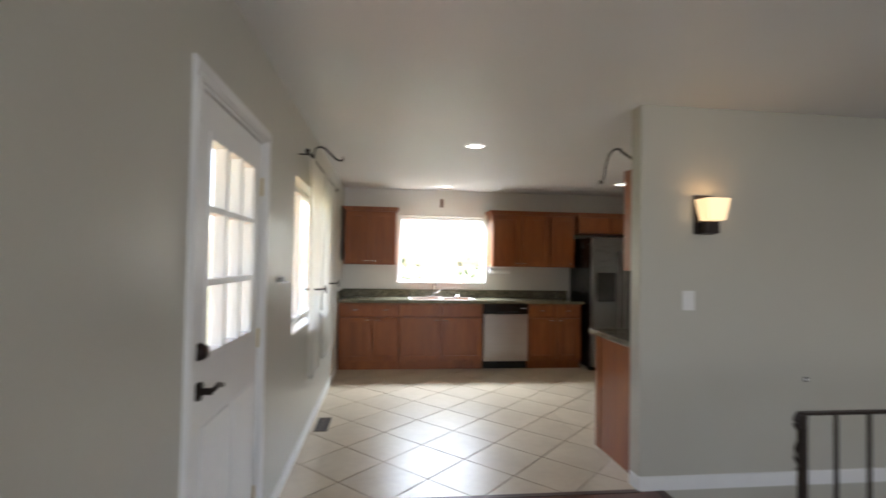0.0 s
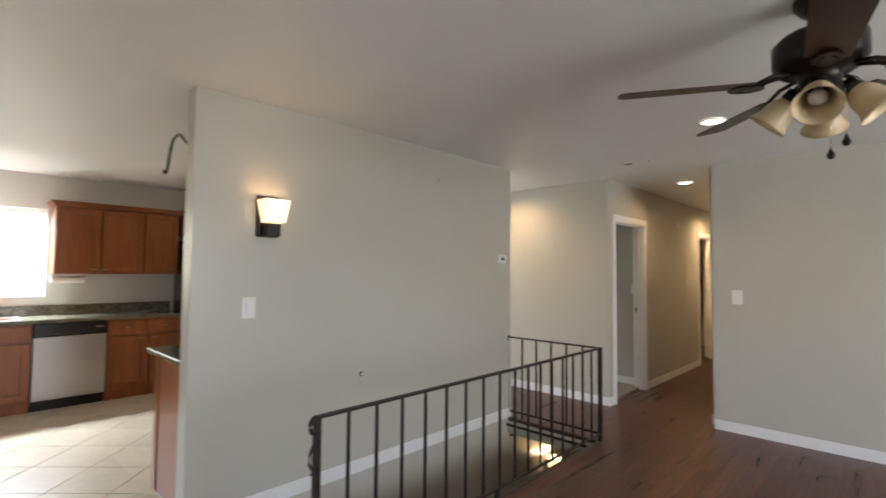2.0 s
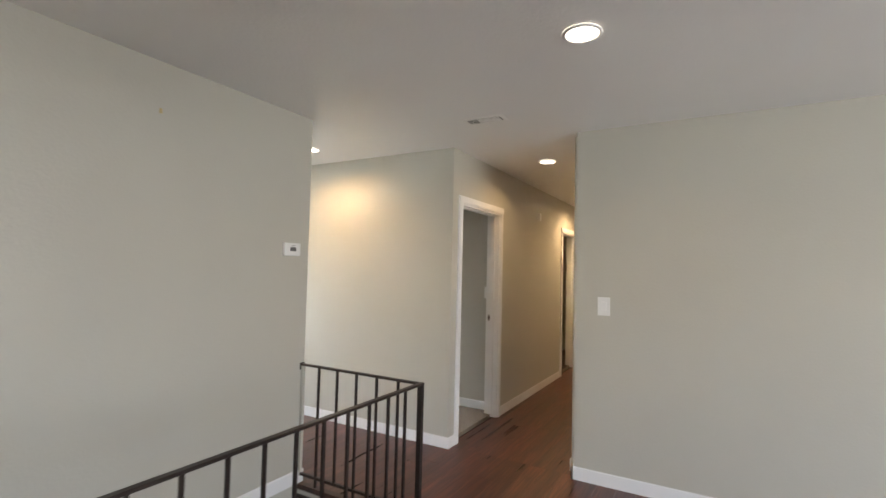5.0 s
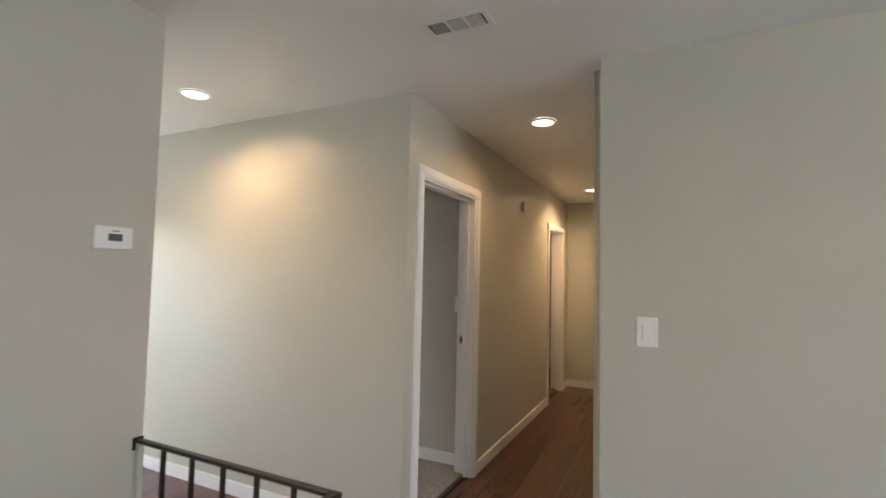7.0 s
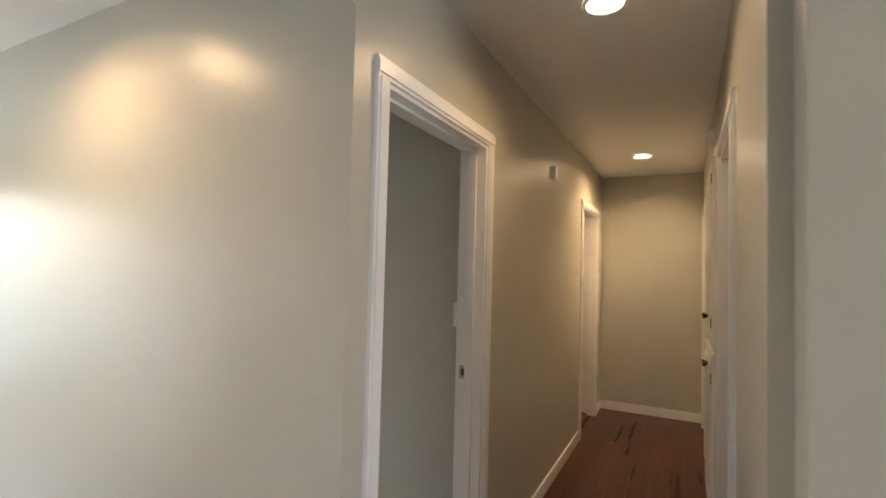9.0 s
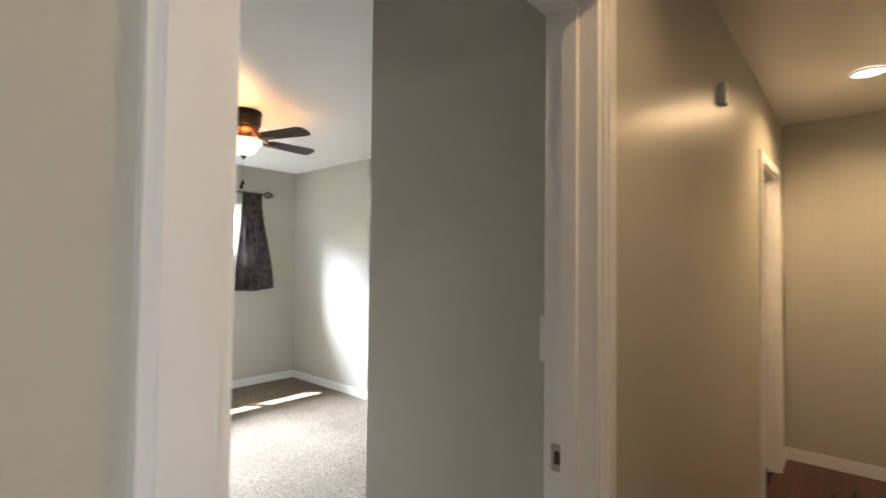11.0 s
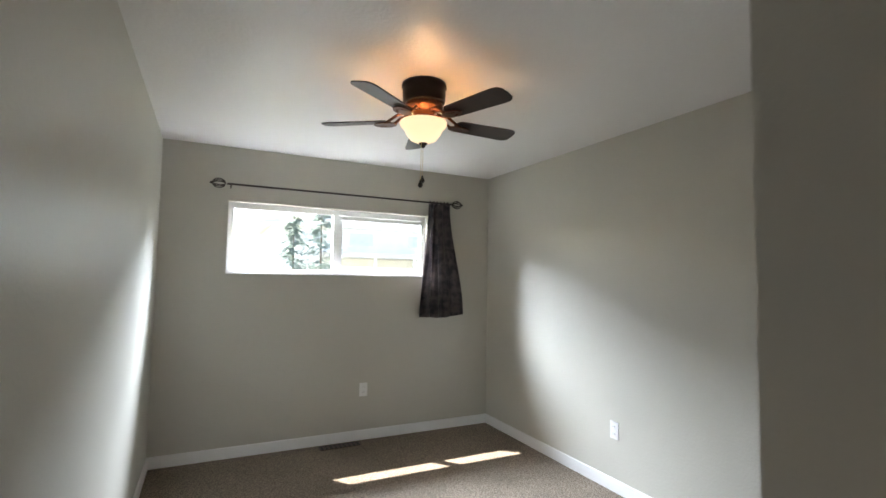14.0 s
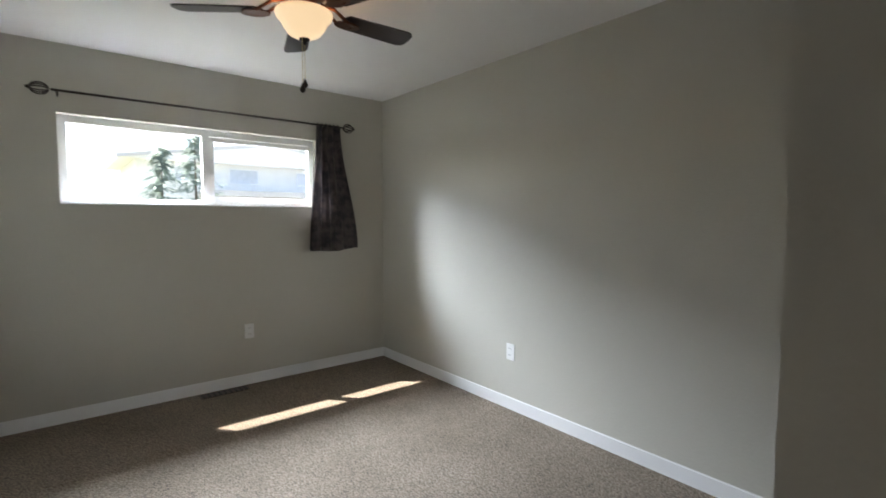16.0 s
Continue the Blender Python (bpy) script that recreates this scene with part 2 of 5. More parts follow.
def tube(bm, pts, r, seg=10, closed_ends=True):
    pts = [Vector(p) for p in pts]
    rings = []
    for i, p in enumerate(pts):
        d = (pts[min(i + 1, len(pts) - 1)] - pts[max(i - 1, 0)]).normalized()
        q = d.to_track_quat('Z', 'Y').to_matrix()
        rings.append([bm.verts.new(p + q @ Vector((r * math.cos(2 * math.pi * k / seg), r * math.sin(2 * math.pi * k / seg), 0))) for k in range(seg)])
    for a, b in zip(rings, rings[1:]):
        for i in range(seg):
            j = (i + 1) % seg
            f = bm.faces.new((a[i], a[j], b[j], b[i]))
            f.smooth = True
    if closed_ends:
        bm.faces.new(rings[0][::-1])
        bm.faces.new(rings[-1])


def part(name, bm, material, parent=None, label=""):
    bmesh.ops.recalc_face_normals(bm, faces=bm.faces[:])
    me = bpy.data.meshes.new(name)
    bm.to_mesh(me)
    bm.free()
    me.materials.append(material)
    ob = new(name, me)
    if parent:
        ob.parent = parent
    if label:
        ob["label"] = label
    return ob


def boxpart(name, b, material, parent=None, label="", bev=0.0):
    bm = bmesh.new()
    box(bm, *b, bev)
    return part(name, bm, material, parent, label)


def thing(name, at, label, category, group="", rz=0.0):
    e = new(name)
    e.empty_display_size = 0.1
    e.matrix_basis = pose(*at, 0, 0, rz)
    return tagged(e, label, category, group)


def structure(ob, label="", category=""):
    return tagged(ob, label, category, kind="structure")


def wall(name, axis, face, back, u0, u1, material, openings=(), z0=0.0, z1=2.44, label="", back_material=None):
    """A wall along x (axis 'x') or y, between the planes face and back, with openings (u0, u1, z0, z1) cut through."""
    bm = bmesh.new()
    lo, hi = min(face, back), max(face, back)

    def seg(a, b, za, zb):
        if b - a > 1e-4 and zb - za > 1e-4:
            if axis == 'x':
                box(bm, a, lo, za, b, hi, zb)
            else:
                box(bm, lo, a, za, hi, b, zb)
    u = u0
    for a, b, za, zb in sorted(openings):
        seg(u, a, z0, z1)
        seg(a, b, z0, za)
        seg(a, b, zb, z1)
        u = b
    seg(u, u1, z0, z1)
    return structure(part(name, bm, material), label, "wall")

# ---- large structure ----
CE = 2.44
XW, YK, XE, YS, YL = -0.135, 6.93, 6.095, 2.99, -3.5     # west face, kitchen back face, east face, stair wall face, living room's south face
HN, HS, HX = 2.45, 1.49, 10.35                            # hall: north and south faces, end
BX0, BX1, BY1 = 6.30, 9.155, 7.096                         # bedroom: west, east and window faces
DX0, DX1, DH = 6.254, 7.071, 2.0                         # bedroom doorway
PX, PY = 7.165, 3.335                                      # closet corner in the bedroom
STX0, STX1, STY = 2.22, 5.02, 2.06                        # stairwell opening
WT = 0.12

wall("wall_west", 'y', XW, XW - 0.16, YL - 0.16, YK + 0.16, M_WALL, [(1.785, 2.62, 0, 2.0), (3.42, 4.9, 0.9, 1.98)], label="greige painted wall with a glazed door and a window")
wall("wall_kitchen", 'x', YK, YK + 0.16, XW, XE, M_KWALL, [(0.64, 1.90, 1.10, 2.06), (4.35, 5.85, 0.4, 2.0)], label="off-white painted kitchen wall with a window")
# wall out of view; its opening is assumed, to let daylight in
wall("wall_south", 'x', YL, YL - 0.16, XW, XE + 0.16, M_WALL, [(1.8, 4.2, 0.65, 2.05)], label="greige painted living room wall, unseen, with an assumed wide window")
wall("wall_east", 'y', XE, XE + WT, YL, 1.445, M_WALL, label="greige painted living room wall beside the hallway")
wall("wall_alcove", 'y', XE, 6.235, HN, YK, M_WALL, label="greige painted wall lit by a ceiling lamp")
wall("wall_stair", 'x', YS, YS + WT, 2.085, 5.045, M_WALL, z0=-2.5, label="greige painted wall along the open stairwell")
wall("wall_kitchen_side", 'y', 4.12, 4.12 + WT, 5.3, YK, M_KWALL, label="off-white kitchen side wall")
wall("wall_hall_north", 'x', HN, HN + WT, 6.236, HX + WT, M_WALL, [(DX0, DX1, 0, DH), (9.3, 10.02, 0, DH)], label="greige painted hallway wall with two doorways")
wall("wall_hall_south", 'x', HS, HS - WT, XE + WT, HX + WT, M_WALL, [(6.95, 7.68, 0, DH), (9.45, 10.18, 0, DH)], label="greige painted hallway wall with doorways")
wall("wall_hall_end", 'y', HX, HX + WT, HS, HN, M_WALL, label="greige painted wall closing the hallway")
wall("wall_closet_side", 'y', PX, PX + WT, HN + WT, PY, M_WALL, label="greige painted closet wall beside the bedroom door")
wall("wall_closet_front", 'x', PY, PY - WT, PX + WT, BX1, M_WALL, label="greige painted closet wall in the bedroom")
wall("wall_bedroom_east", 'y', BX1, BX1 + WT, HN + WT, BY1 + 0.16, M_WALL, label="greige painted bedroom wall")
wall("wall_bedroom_north", 'x', BY1, BY1 + 0.14, BX0, BX1, M_WALL, [(6.765, 8.495, 1.437, 2.013)], label="greige painted bedroom wall with a high wide window")
wall("wall_bedroom_west", 'y', BX0, 6.236, 3.31, BY1 + 0.14, M_WALL, label="greige painted wall end")
# rooms behind the hall's other doorways
wall("wall_far_room_north", 'x', 4.2, 4.3, BX1 + WT, 11.4, M_WALL, label="plain painted wall of the far room")
wall("wall_far_room_east", 'y', 11.4, 11.5, -0.7, 4.3, M_WALL, label="plain painted wall of the far room")
wall("wall_bath_south", 'x', -0.6, -0.7, XE + WT, 11.4, M_WALL, label="plain painted wall of the rooms south of the hall")

# ceilings
for nm, b in (("ceiling_living", (XW - 0.1, YL - 0.1, CE, XE + 0.06, YK + 0.1, CE + 0.15)),
              ("ceiling_hall", (XE + 0.06, -0.7, CE, 11.5, HN + 0.06, CE + 0.15)),
              ("ceiling_bedroom", (XE + 0.06, HN + 0.06, CE, 11.5, BY1 + 0.1, CE + 0.15))):
    structure(boxpart(nm, b, M_CEIL), "white painted flat ceiling", "ceiling")
# roof with eaves over all, unseen and sized to block the sun
bm = bmesh.new()
# west and kitchen eaves drawn out long to stop sunlight at the windows
box(bm, XW - 1.3, YL - 0.5, 2.60, 12.0, YK + 0.16, 2.72)
box(bm, XW - 1.3, YK + 0.16, 2.60, 6.2, 8.1, 2.72)
box(bm, 6.2, YK + 0.16, 2.50, 12.0, 7.428, 2.72)
structure(part("roof", bm, M_ROOF), "flat grey roof, unseen, with long eaves that block the sun", "roof")

# floors: a base under each finish
bm = bmesh.new()
box(bm, XW, YL, -0.2, STX0, STY, -0.012)
box(bm, STX0, YL, -0.2, XE + 0.1, STY, -0.012)
box(bm, XW, STY, -0.2, STX0, YS, -0.012)
box(bm, STX1, STY, -0.14, XE + 0.1, YS, -0.012)
box(bm, 5.045, YS, -0.2, XE, 4.6, -0.012)
box(bm, XE + 0.1, -0.6, -0.2, 11.4, HN + 0.06, -0.012)
floor_wood = structure(part("floor_wood", bm, M_DARK), "dark walnut laminate floor", "floor")
bm = bmesh.new()
box(bm, XW, YS, -0.2, 2.085, YK, -0.010)
box(bm, 2.085, YS + WT, -0.2, 5.045, YK, -0.010)
box(bm, 5.045, 4.6, -0.2, XE, YK, -0.010)
floor_tile = structure(part("floor_tile", bm, M_GROUT), "beige diagonal tile floor with grout", "floor")
floor_carpet = structure(boxpart("floor_carpet", (6.236, HN + 0.06, -0.2, 11.4, BY1, 0.022), M_CARPET), "speckled beige cut pile carpet", "carpet")

# ground outside
bm = bmesh.new()
box(bm, -400, -400, -3.2, 400, 400, -2.9)
structure(part("ground", bm, M_GRASS), "dry grassy ground reaching the horizon", "ground")

# baseboards
BH = 0.088


def baseboard(axis, face, side, u0, u1, z0=0.0):
    """side: the way the wall faces along the other axis, +1 or -1."""
    bm = bmesh.new()
    a, b = sorted((face, face + side * 0.013))
    if axis == 'x':
        box(bm, u0, a, z0, u1, b, z0 + BH)
    else:
        box(bm, a, u0, z0, b, u1, z0 + BH)
    es = [e for e in bm.edges if all(v.co.z > z0 + BH - 0.001 for v in e.verts)]
    bmesh.ops.bevel(bm, geom=es, offset=0.005, segments=2, affect='EDGES')
    return structure(part("baseboard", bm, M_TRIM), "white painted baseboard", "baseboard")


baseboard('x', YS, -1, 2.07, 5.045)
baseboard('y', 5.045, 1, YS - 0.013, YS + WT + 0.013)
baseboard('y', 2.085, -1, YS, YS + 0.10)
baseboard('y', XE, -1, YL, 1.445 + 0.013)
baseboard('x', 1.445, 1, XE - 0.013, XE + WT)
baseboard('y', XE, -1, HN - 0.013, YK)
baseboard('x', HN, -1, XE, 6.191)
baseboard('x', HN, -1, 7.134, 9.235)
baseboard('x', HN, -1, 10.085, HX)
baseboard('y', HX, -1, HS, HN - 0.013)
baseboard('x', HS, 1, XE + WT, 6.885)
baseboard('x', HS, 1, 8.62, 9.385)
baseboard('y', BX0, 1, 3.31, BY1, 0.02)
baseboard('x', BY1, -1, BX0 + 0.013, BX1 - 0.013, 0.02)
baseboard('y', BX1, -1, PY, BY1, 0.02)
baseboard('y', PX, -1, HN + WT, PY + 0.013, 0.02)
baseboard('x', PY, 1, PX, BX1 - 0.013, 0.02)
baseboard('y', XW, 1, 2.69, 6.2)
baseboard('y', XW, 1, YL, 1.72)


def moulding(bm, axis, face, side, u0, u1, z0, z1):
    """One length of stepped casing board."""
    for i, (inset, out) in enumerate(((0.0, 0.013), (0.012, 0.018))):
        a, b = sorted((face + side * (0.0 if i == 0 else 0.013), face + side * out))
        w = u1 - u0 < z1 - z0
        ua, ub = (u0 + inset, u1 - inset) if w else (u0, u1)
        za, zb = (z0, z1) if w else (z0 + inset, z1 - inset)
        if axis == 'x':
            box(bm, ua, a, za, ub, b, zb)
        else:
            box(bm, a, ua, za, b, ub, zb)


def doorway(name, axis, faces, u0, u1, h, label, stop=True):
    """Casing on both faces and a jamb lining round an opening."""
    d = new(name)
    structure(d, label, "door frame")
    cw = 0.062
    lo, hi = sorted(faces)
    for face, side in ((lo, -1), (hi, 1)):
        for nm, a, b, za, zb in (("casing", u0 - cw, u0, 0, h), ("casing", u1, u1 + cw, 0, h), ("casing", u0 - cw, u1 + cw, h, h + cw)):
            bm = bmesh.new()
            moulding(bm, axis, face, side, a, b, za, zb)
            part(nm, bm, M_TRIM, d)
    mid = (lo + hi) / 2
    for nm, a, b, za, zb in (("jamb", u0 - 0.004, u0 + 0.015, 0, h), ("jamb", u1 - 0.015, u1 + 0.004, 0, h), ("jamb", u0 + 0.015, u1 - 0.015, h - 0.015, h + 0.004)):
        bm = bmesh.new()
        if axis == 'x':
            box(bm, a, lo - 0.003, za, b, hi + 0.003, zb)
        else:
            box(bm, lo - 0.003, a, za, hi + 0.003, b, zb)
        part(nm, bm, M_TRIM, d)
    if stop:
        for a, b, za, zb in ((u0 + 0.015, u0 + 0.026, 0, h - 0.015), (u1 - 0.026, u1 - 0.015, 0, h - 0.015), (u0 + 0.026, u1 - 0.026, h - 0.026, h - 0.015)):
            bm = bmesh.new()
            if axis == 'x':
                box(bm, a, mid - 0.018, za, b, mid + 0.018, zb)
            else:
                box(bm, mid - 0.018, a, za, mid + 0.018, b, zb)
            part("door_stop", bm, M_TRIM, d)
    return d


dw1 = doorway("door_1", 'x', (HN, HN + WT), DX0, DX1, DH, "white moulded bedroom door frame")
bm = bmesh.new()
box(bm, DX1 - 0.018, HN + 0.072, 0.935, DX1 - 0.015, HN + 0.105, 0.995)
part("strike_plate", bm, M_STEEL, dw1, "steel strike plate")
boxpart("strike_hole", (DX1 - 0.020, HN + 0.081, 0.952, DX1 - 0.018, HN + 0.096, 0.980), M_BROWNV, dw1)
doorway("door_2", 'x', (HN, HN + WT), 9.3, 10.02, DH, "white moulded door frame at the hallway's end")
doorway("door_3", 'x', (HS, HS - WT), 9.45, 10.18, DH, "white moulded door frame at the hallway's end")
doorway("door_4", 'x', (HS, HS - WT), 6.95, 7.68, DH, "white moulded door frame in the hallway")


def panel_door(name, at, rz, w, h, label, hinge_mat=M_BRASS):
    """Leaf with two raised panels, hinged at its local origin, along +x, 35 mm thick."""
    t = thing(name, at, label, "door", rz=rz)
    bm = bmesh.new()
    box(bm, 0, -0.0175, 0.01, w, 0.0175, h, 0.002)
    leaf = part("leaf", bm, M_TRIM, t)
    for z0, z1 in ((0.2, 0.9), (1.05, h - 0.14)):
        for s in (-1, 1):
            bm = bmesh.new()
            y0, y1 = sorted((s * 0.0165, s * 0.026))
            box(bm, 0.11, y0, z0, w - 0.11, y1, z1, 0.004)
            part("panel", bm, M_TRIM, t)
    bm = bmesh.new()
    for s in (-1, 1):
        lathe(bm, [(0.0, 0), (0.028, 0), (0.028, 0.008), (0.011, 0.012), (0.011, 0.035), (0.026, 0.045), (0.027, 0.058), (0.0, 0.066)], 20,
              (w - 0.06, 0.0175 * s, 0.95), Matrix.Rotation(radians(-90 * s), 3, 'X'))
    part("door_knob", bm, M_STEEL, t)
    return t


panel_door("bedroom_door", (6.263, HN + WT + 0.015, 0), 90, 0.715, 1.98, "white panelled bedroom door folded open against the wall")
panel_door("hall_door", (9.315, HN + WT + 0.02, 0), 91, 0.69, 1.98, "white panelled door standing open into the far room")
panel_door("bath_door", (10.17, HS - WT + 0.02, 0), 268, 0.70, 1.98, "white panelled door standing open off the hallway")
panel_door("side_door", (7.67, HS - WT + 0.02, 0), 268, 0.70, 1.98, "white panelled door standing open off the hallway")

# ---- windows ----


def window(name, axis, face, back, u0, u1, z0, z1, label, panes, fw=0.045, depth=0.05, sill=True):
    """A vinyl window set in a wall opening: frame, one glass pane per pair of panes, and a sill."""
    w = new(name)
    structure(w, label, "window")
    s = 1 if back > face else -1
    a, b = sorted((back - s * (depth + 0.015), back - s * 0.015))

    def bx(nm, ua, ub, za, zb, d0, d1, m, bev=0.0):
        bm = bmesh.new()
        if axis == 'x':
            box(bm, ua, d0, za, ub, d1, zb, bev)
        else:
            box(bm, d0, ua, za, d1, ub, zb, bev)
        return part(nm, bm, m, w)
    bx("window_frame", u0, u0 + fw, z0, z1, a, b, M_TRIM)
    bx("window_frame", u1 - fw, u1, z0, z1, a, b, M_TRIM)
    bx("window_frame", u0 + fw, u1 - fw, z0, z0 + fw, a, b, M_TRIM)
    bx("window_frame", u0 + fw, u1 - fw, z1 - fw, z1, a, b, M_TRIM)
    mid = (a + b) / 2
    edges = [u0 + fw] + list(panes) + [u1 - fw]
    for m in panes:
        bx("mullion", m - 0.022, m + 0.022, z0 + fw, z1 - fw, a - 0.004, b + 0.004, M_TRIM)
    for ua, ub in zip(edges, edges[1:]):
        g = bx("pane", ua, ub, z0 + fw, z1 - fw, mid - 0.003, mid + 0.003, M_GLASS)
        g.visible_shadow = False
    if sill:
        lo, hi = sorted((face - s * 0.012, back - s * (depth + 0.015)))
        bx("window_sill", u0 + 0.001, u1 - 0.001, z0, z0 + 0.012, lo, hi, M_TRIM, 0.002)
    return w


window("window_1", 'x', BY1, BY1 + 0.14, 6.765, 8.495, 1.437, 2.013, "white vinyl sliding bedroom window with two panes", [7.635])
boxpart("sash", (7.657, BY1 + 0.072, 1.482, 7.692, BY1 + 0.10, 1.962), M_TRIM, bpy.data.objects["window_1"])
boxpart("sash", (7.692, BY1 + 0.072, 1.482, 8.449, BY1 + 0.10, 1.515), M_TRIM, bpy.data.objects["window_1"])
boxpart("sash", (7.692, BY1 + 0.072, 1.93, 8.449, BY1 + 0.10, 1.962), M_TRIM, bpy.data.objects["window_1"])
window("window_2", 'x', YK, YK + 0.16, 0.64, 1.90, 1.10, 2.06, "white framed kitchen window above the sink", [])
window("window_3", 'y', XW, XW - 0.16, 3.42, 4.9, 0.9, 1.98, "white framed side window behind sheer curtains", [4.16])
# window_4 is assumed, never in view, added as the living room's daylight source
window("window_4", 'x', YL, YL - 0.16, 1.8, 4.2, 0.65, 2.05, "wide white framed living room window, assumed and unseen", [3.0])
window("window_5", 'x', YK, YK + 0.16, 4.35, 5.85, 0.4, 2.0, "white framed dining window", [5.1])

# ---- stairwell: steps, lower room, railing ----
bm = bmesh.new()
box(bm, STX0 - 0.02, STY - 0.0, -2.5, STX0, YS, -0.2)
structure(part("stairwell_end", bm, M_WALL), "greige painted stairwell wall", "wall")
structure(boxpart("stairwell_side", (STX0, STY - 0.1, -2.5, XE + 1.2, STY - 0.001, -0.2), M_WALL), "greige painted stairwell wall", "wall")
structure(boxpart("stairwell_header", (STX1 - 0.012, STY, -0.15, STX1 - 0.001, YS - 0.001, -0.03), M_WALL), "painted edge of the landing above the stairs", "wall")
structure(boxpart("lower_wall", (XE + 0.6, STY, -2.5, XE + 0.72, 4.2, -0.2), M_WALL), "greige lower hall wall", "wall")
structure(boxpart("lower_wall_north", (5.05, YS, -2.5, XE + 0.6, YS + 0.1, -0.2), M_WALL), "greige lower hall wall with a lit lantern", "wall")
structure(boxpart("lower_floor", (STX0, STY, -2.62, XE + 0.6, YS, -2.5), M_CARPET), "lower hall floor", "floor")
stairs = thing("staircase", (STX0, STY, -2.5), "carpeted straight staircase going down beside the wall", "stairs")
for i in range(12):
    boxpart("step", (0.255 * i, 0.0, 0.02, 0.255 * (i + 1) + 0.02, YS - STY - 0.002, 2.5 - 0.19 * (i + 1)), M_CARPET, stairs, bev=0.012)
trim_edge = structure(boxpart("trim_stair_edge", (STX0 - 0.03, STY - 0.03, -0.06, STX1 + 0.03, STY + 0.004, 0.003), M_BLADE), "dark wooden edge of the stair opening", "trim")
structure(boxpart("trim_stair_end", (STX1 - 0.014, STY, -0.03, STX1 + 0.03, YS - 0.016, 0.003), M_BLADE), "dark wooden edge of the stair opening", "trim")
structure(boxpart("trim_stair_top", (STX0 - 0.03, STY, -0.2, STX0 + 0.025, YS - 0.014, 0.004), M_BLADE, bev=0.004), "dark wooden stair nosing", "trim")

# dark diagonal hand rail along the lower wall, and the small lantern below
low = thing("wall_lantern", (5.72, YS, -0.70), "lit wall lantern with dark base below the stairs", "wall lamp")
boxpart("backplate", (-0.055, -0.02, -0.16, 0.055, 0, 0.10), M_IRON, low, bev=0.004)
bm = bmesh.new()
lathe(bm, [(0.045, -0.02), (0.06, 0.06), (0.075, 0.15), (0.072, 0.15), (0.057, 0.06), (0.042, -0.02)], 24, (0.0, -0.09, 0))
part("glass_shade", bm, M_SCONCE, low, "glowing glass shade")
boxpart("arm", (-0.035, -0.12, -0.06, 0.035, -0.02, -0.02), M_IRON, low, bev=0.004)

RAILZ = 0.783
rail = thing("stair_railing", (2.31, 2.045, 0), "dark bronze iron stair railing with square balusters", "railing")
L = 5.025 - 2.31
W = YS - 2.045
boxpart("top_rail", (-0.012, -0.016, RAILZ - 0.014, L + 0.016, 0.016, RAILZ), M_IRON, rail, bev=0.004)
boxpart("top_rail", (L - 0.014, 0.016, RAILZ - 0.014, L + 0.014, W - 0.002, RAILZ), M_IRON, rail, bev=0.004)
boxpart("bottom_rail", (0.012, -0.009, 0.055, L, 0.009, 0.068), M_IRON, rail)
boxpart("bottom_rail", (L - 0.009, 0.01, 0.055, L + 0.009, W - 0.002, 0.072), M_IRON, rail)
boxpart("bottom_rail", (L - 0.041, 0.012, -0.075, L - 0.023, W - 0.002, -0.055), M_IRON, rail)
n_bal = 17
for i in range(n_bal + 1):
    x = 0.1645 * i if i <= 9 else 1.4805 + (L - 1.4805) * (i - 9) / 8    # the far run is set a little closer
    r = 0.014 if i in (0, n_bal) else 0.0065
    boxpart("post" if r > 0.01 else "baluster", (x - r, -r, 0.0 if r > 0.01 else 0.06, x + r, r, RAILZ - 0.013), M_IRON, rail)
for i in range(1, 6):
    y = W * i / 6
    boxpart("baluster", (L - 0.0065, y - 0.0065, -0.06 if i % 2 else 0.06, L + 0.0065, y + 0.0065, RAILZ - 0.013), M_IRON, rail)
boxpart("wall_post", (L - 0.010, W - 0.025, 0.05, L + 0.010, W - 0.003, RAILZ - 0.013), M_WALL, rail)
boxpart("bracket", (L - 0.02, W - 0.006, RAILZ - 0.04, L + 0.02, W - 0.001, RAILZ + 0.006), M_IRON, rail)
bm = bmesh.new()
pts = [(-0.01 - 0.028 * math.sin(a) * (1 - a / 14), 0, RAILZ - 0.045 + 0.04 * math.cos(a) * (1 - a / 14)) for a in [k * 0.35 for k in range(0, 17)]]
tube(bm, pts, 0.009, 8)
part("scroll", bm, M_IRON, rail, "curled iron end of the rail")
bm = bmesh.new()
tube(bm, [(-0.016, 0, RAILZ - 0.12), (-0.034, 0, RAILZ - 0.16), (-0.036, 0, RAILZ - 0.20), (-0.018, 0, RAILZ - 0.235), (-0.03, 0, RAILZ - 0.25)], 0.006, 8)
part("scroll", bm, M_IRON, rail, "curled iron end of the rail")
boxpart("floor_bracket", (1.28, -0.012, -0.06, 1.30, 0.012, 0.06), M_IRON, rail)

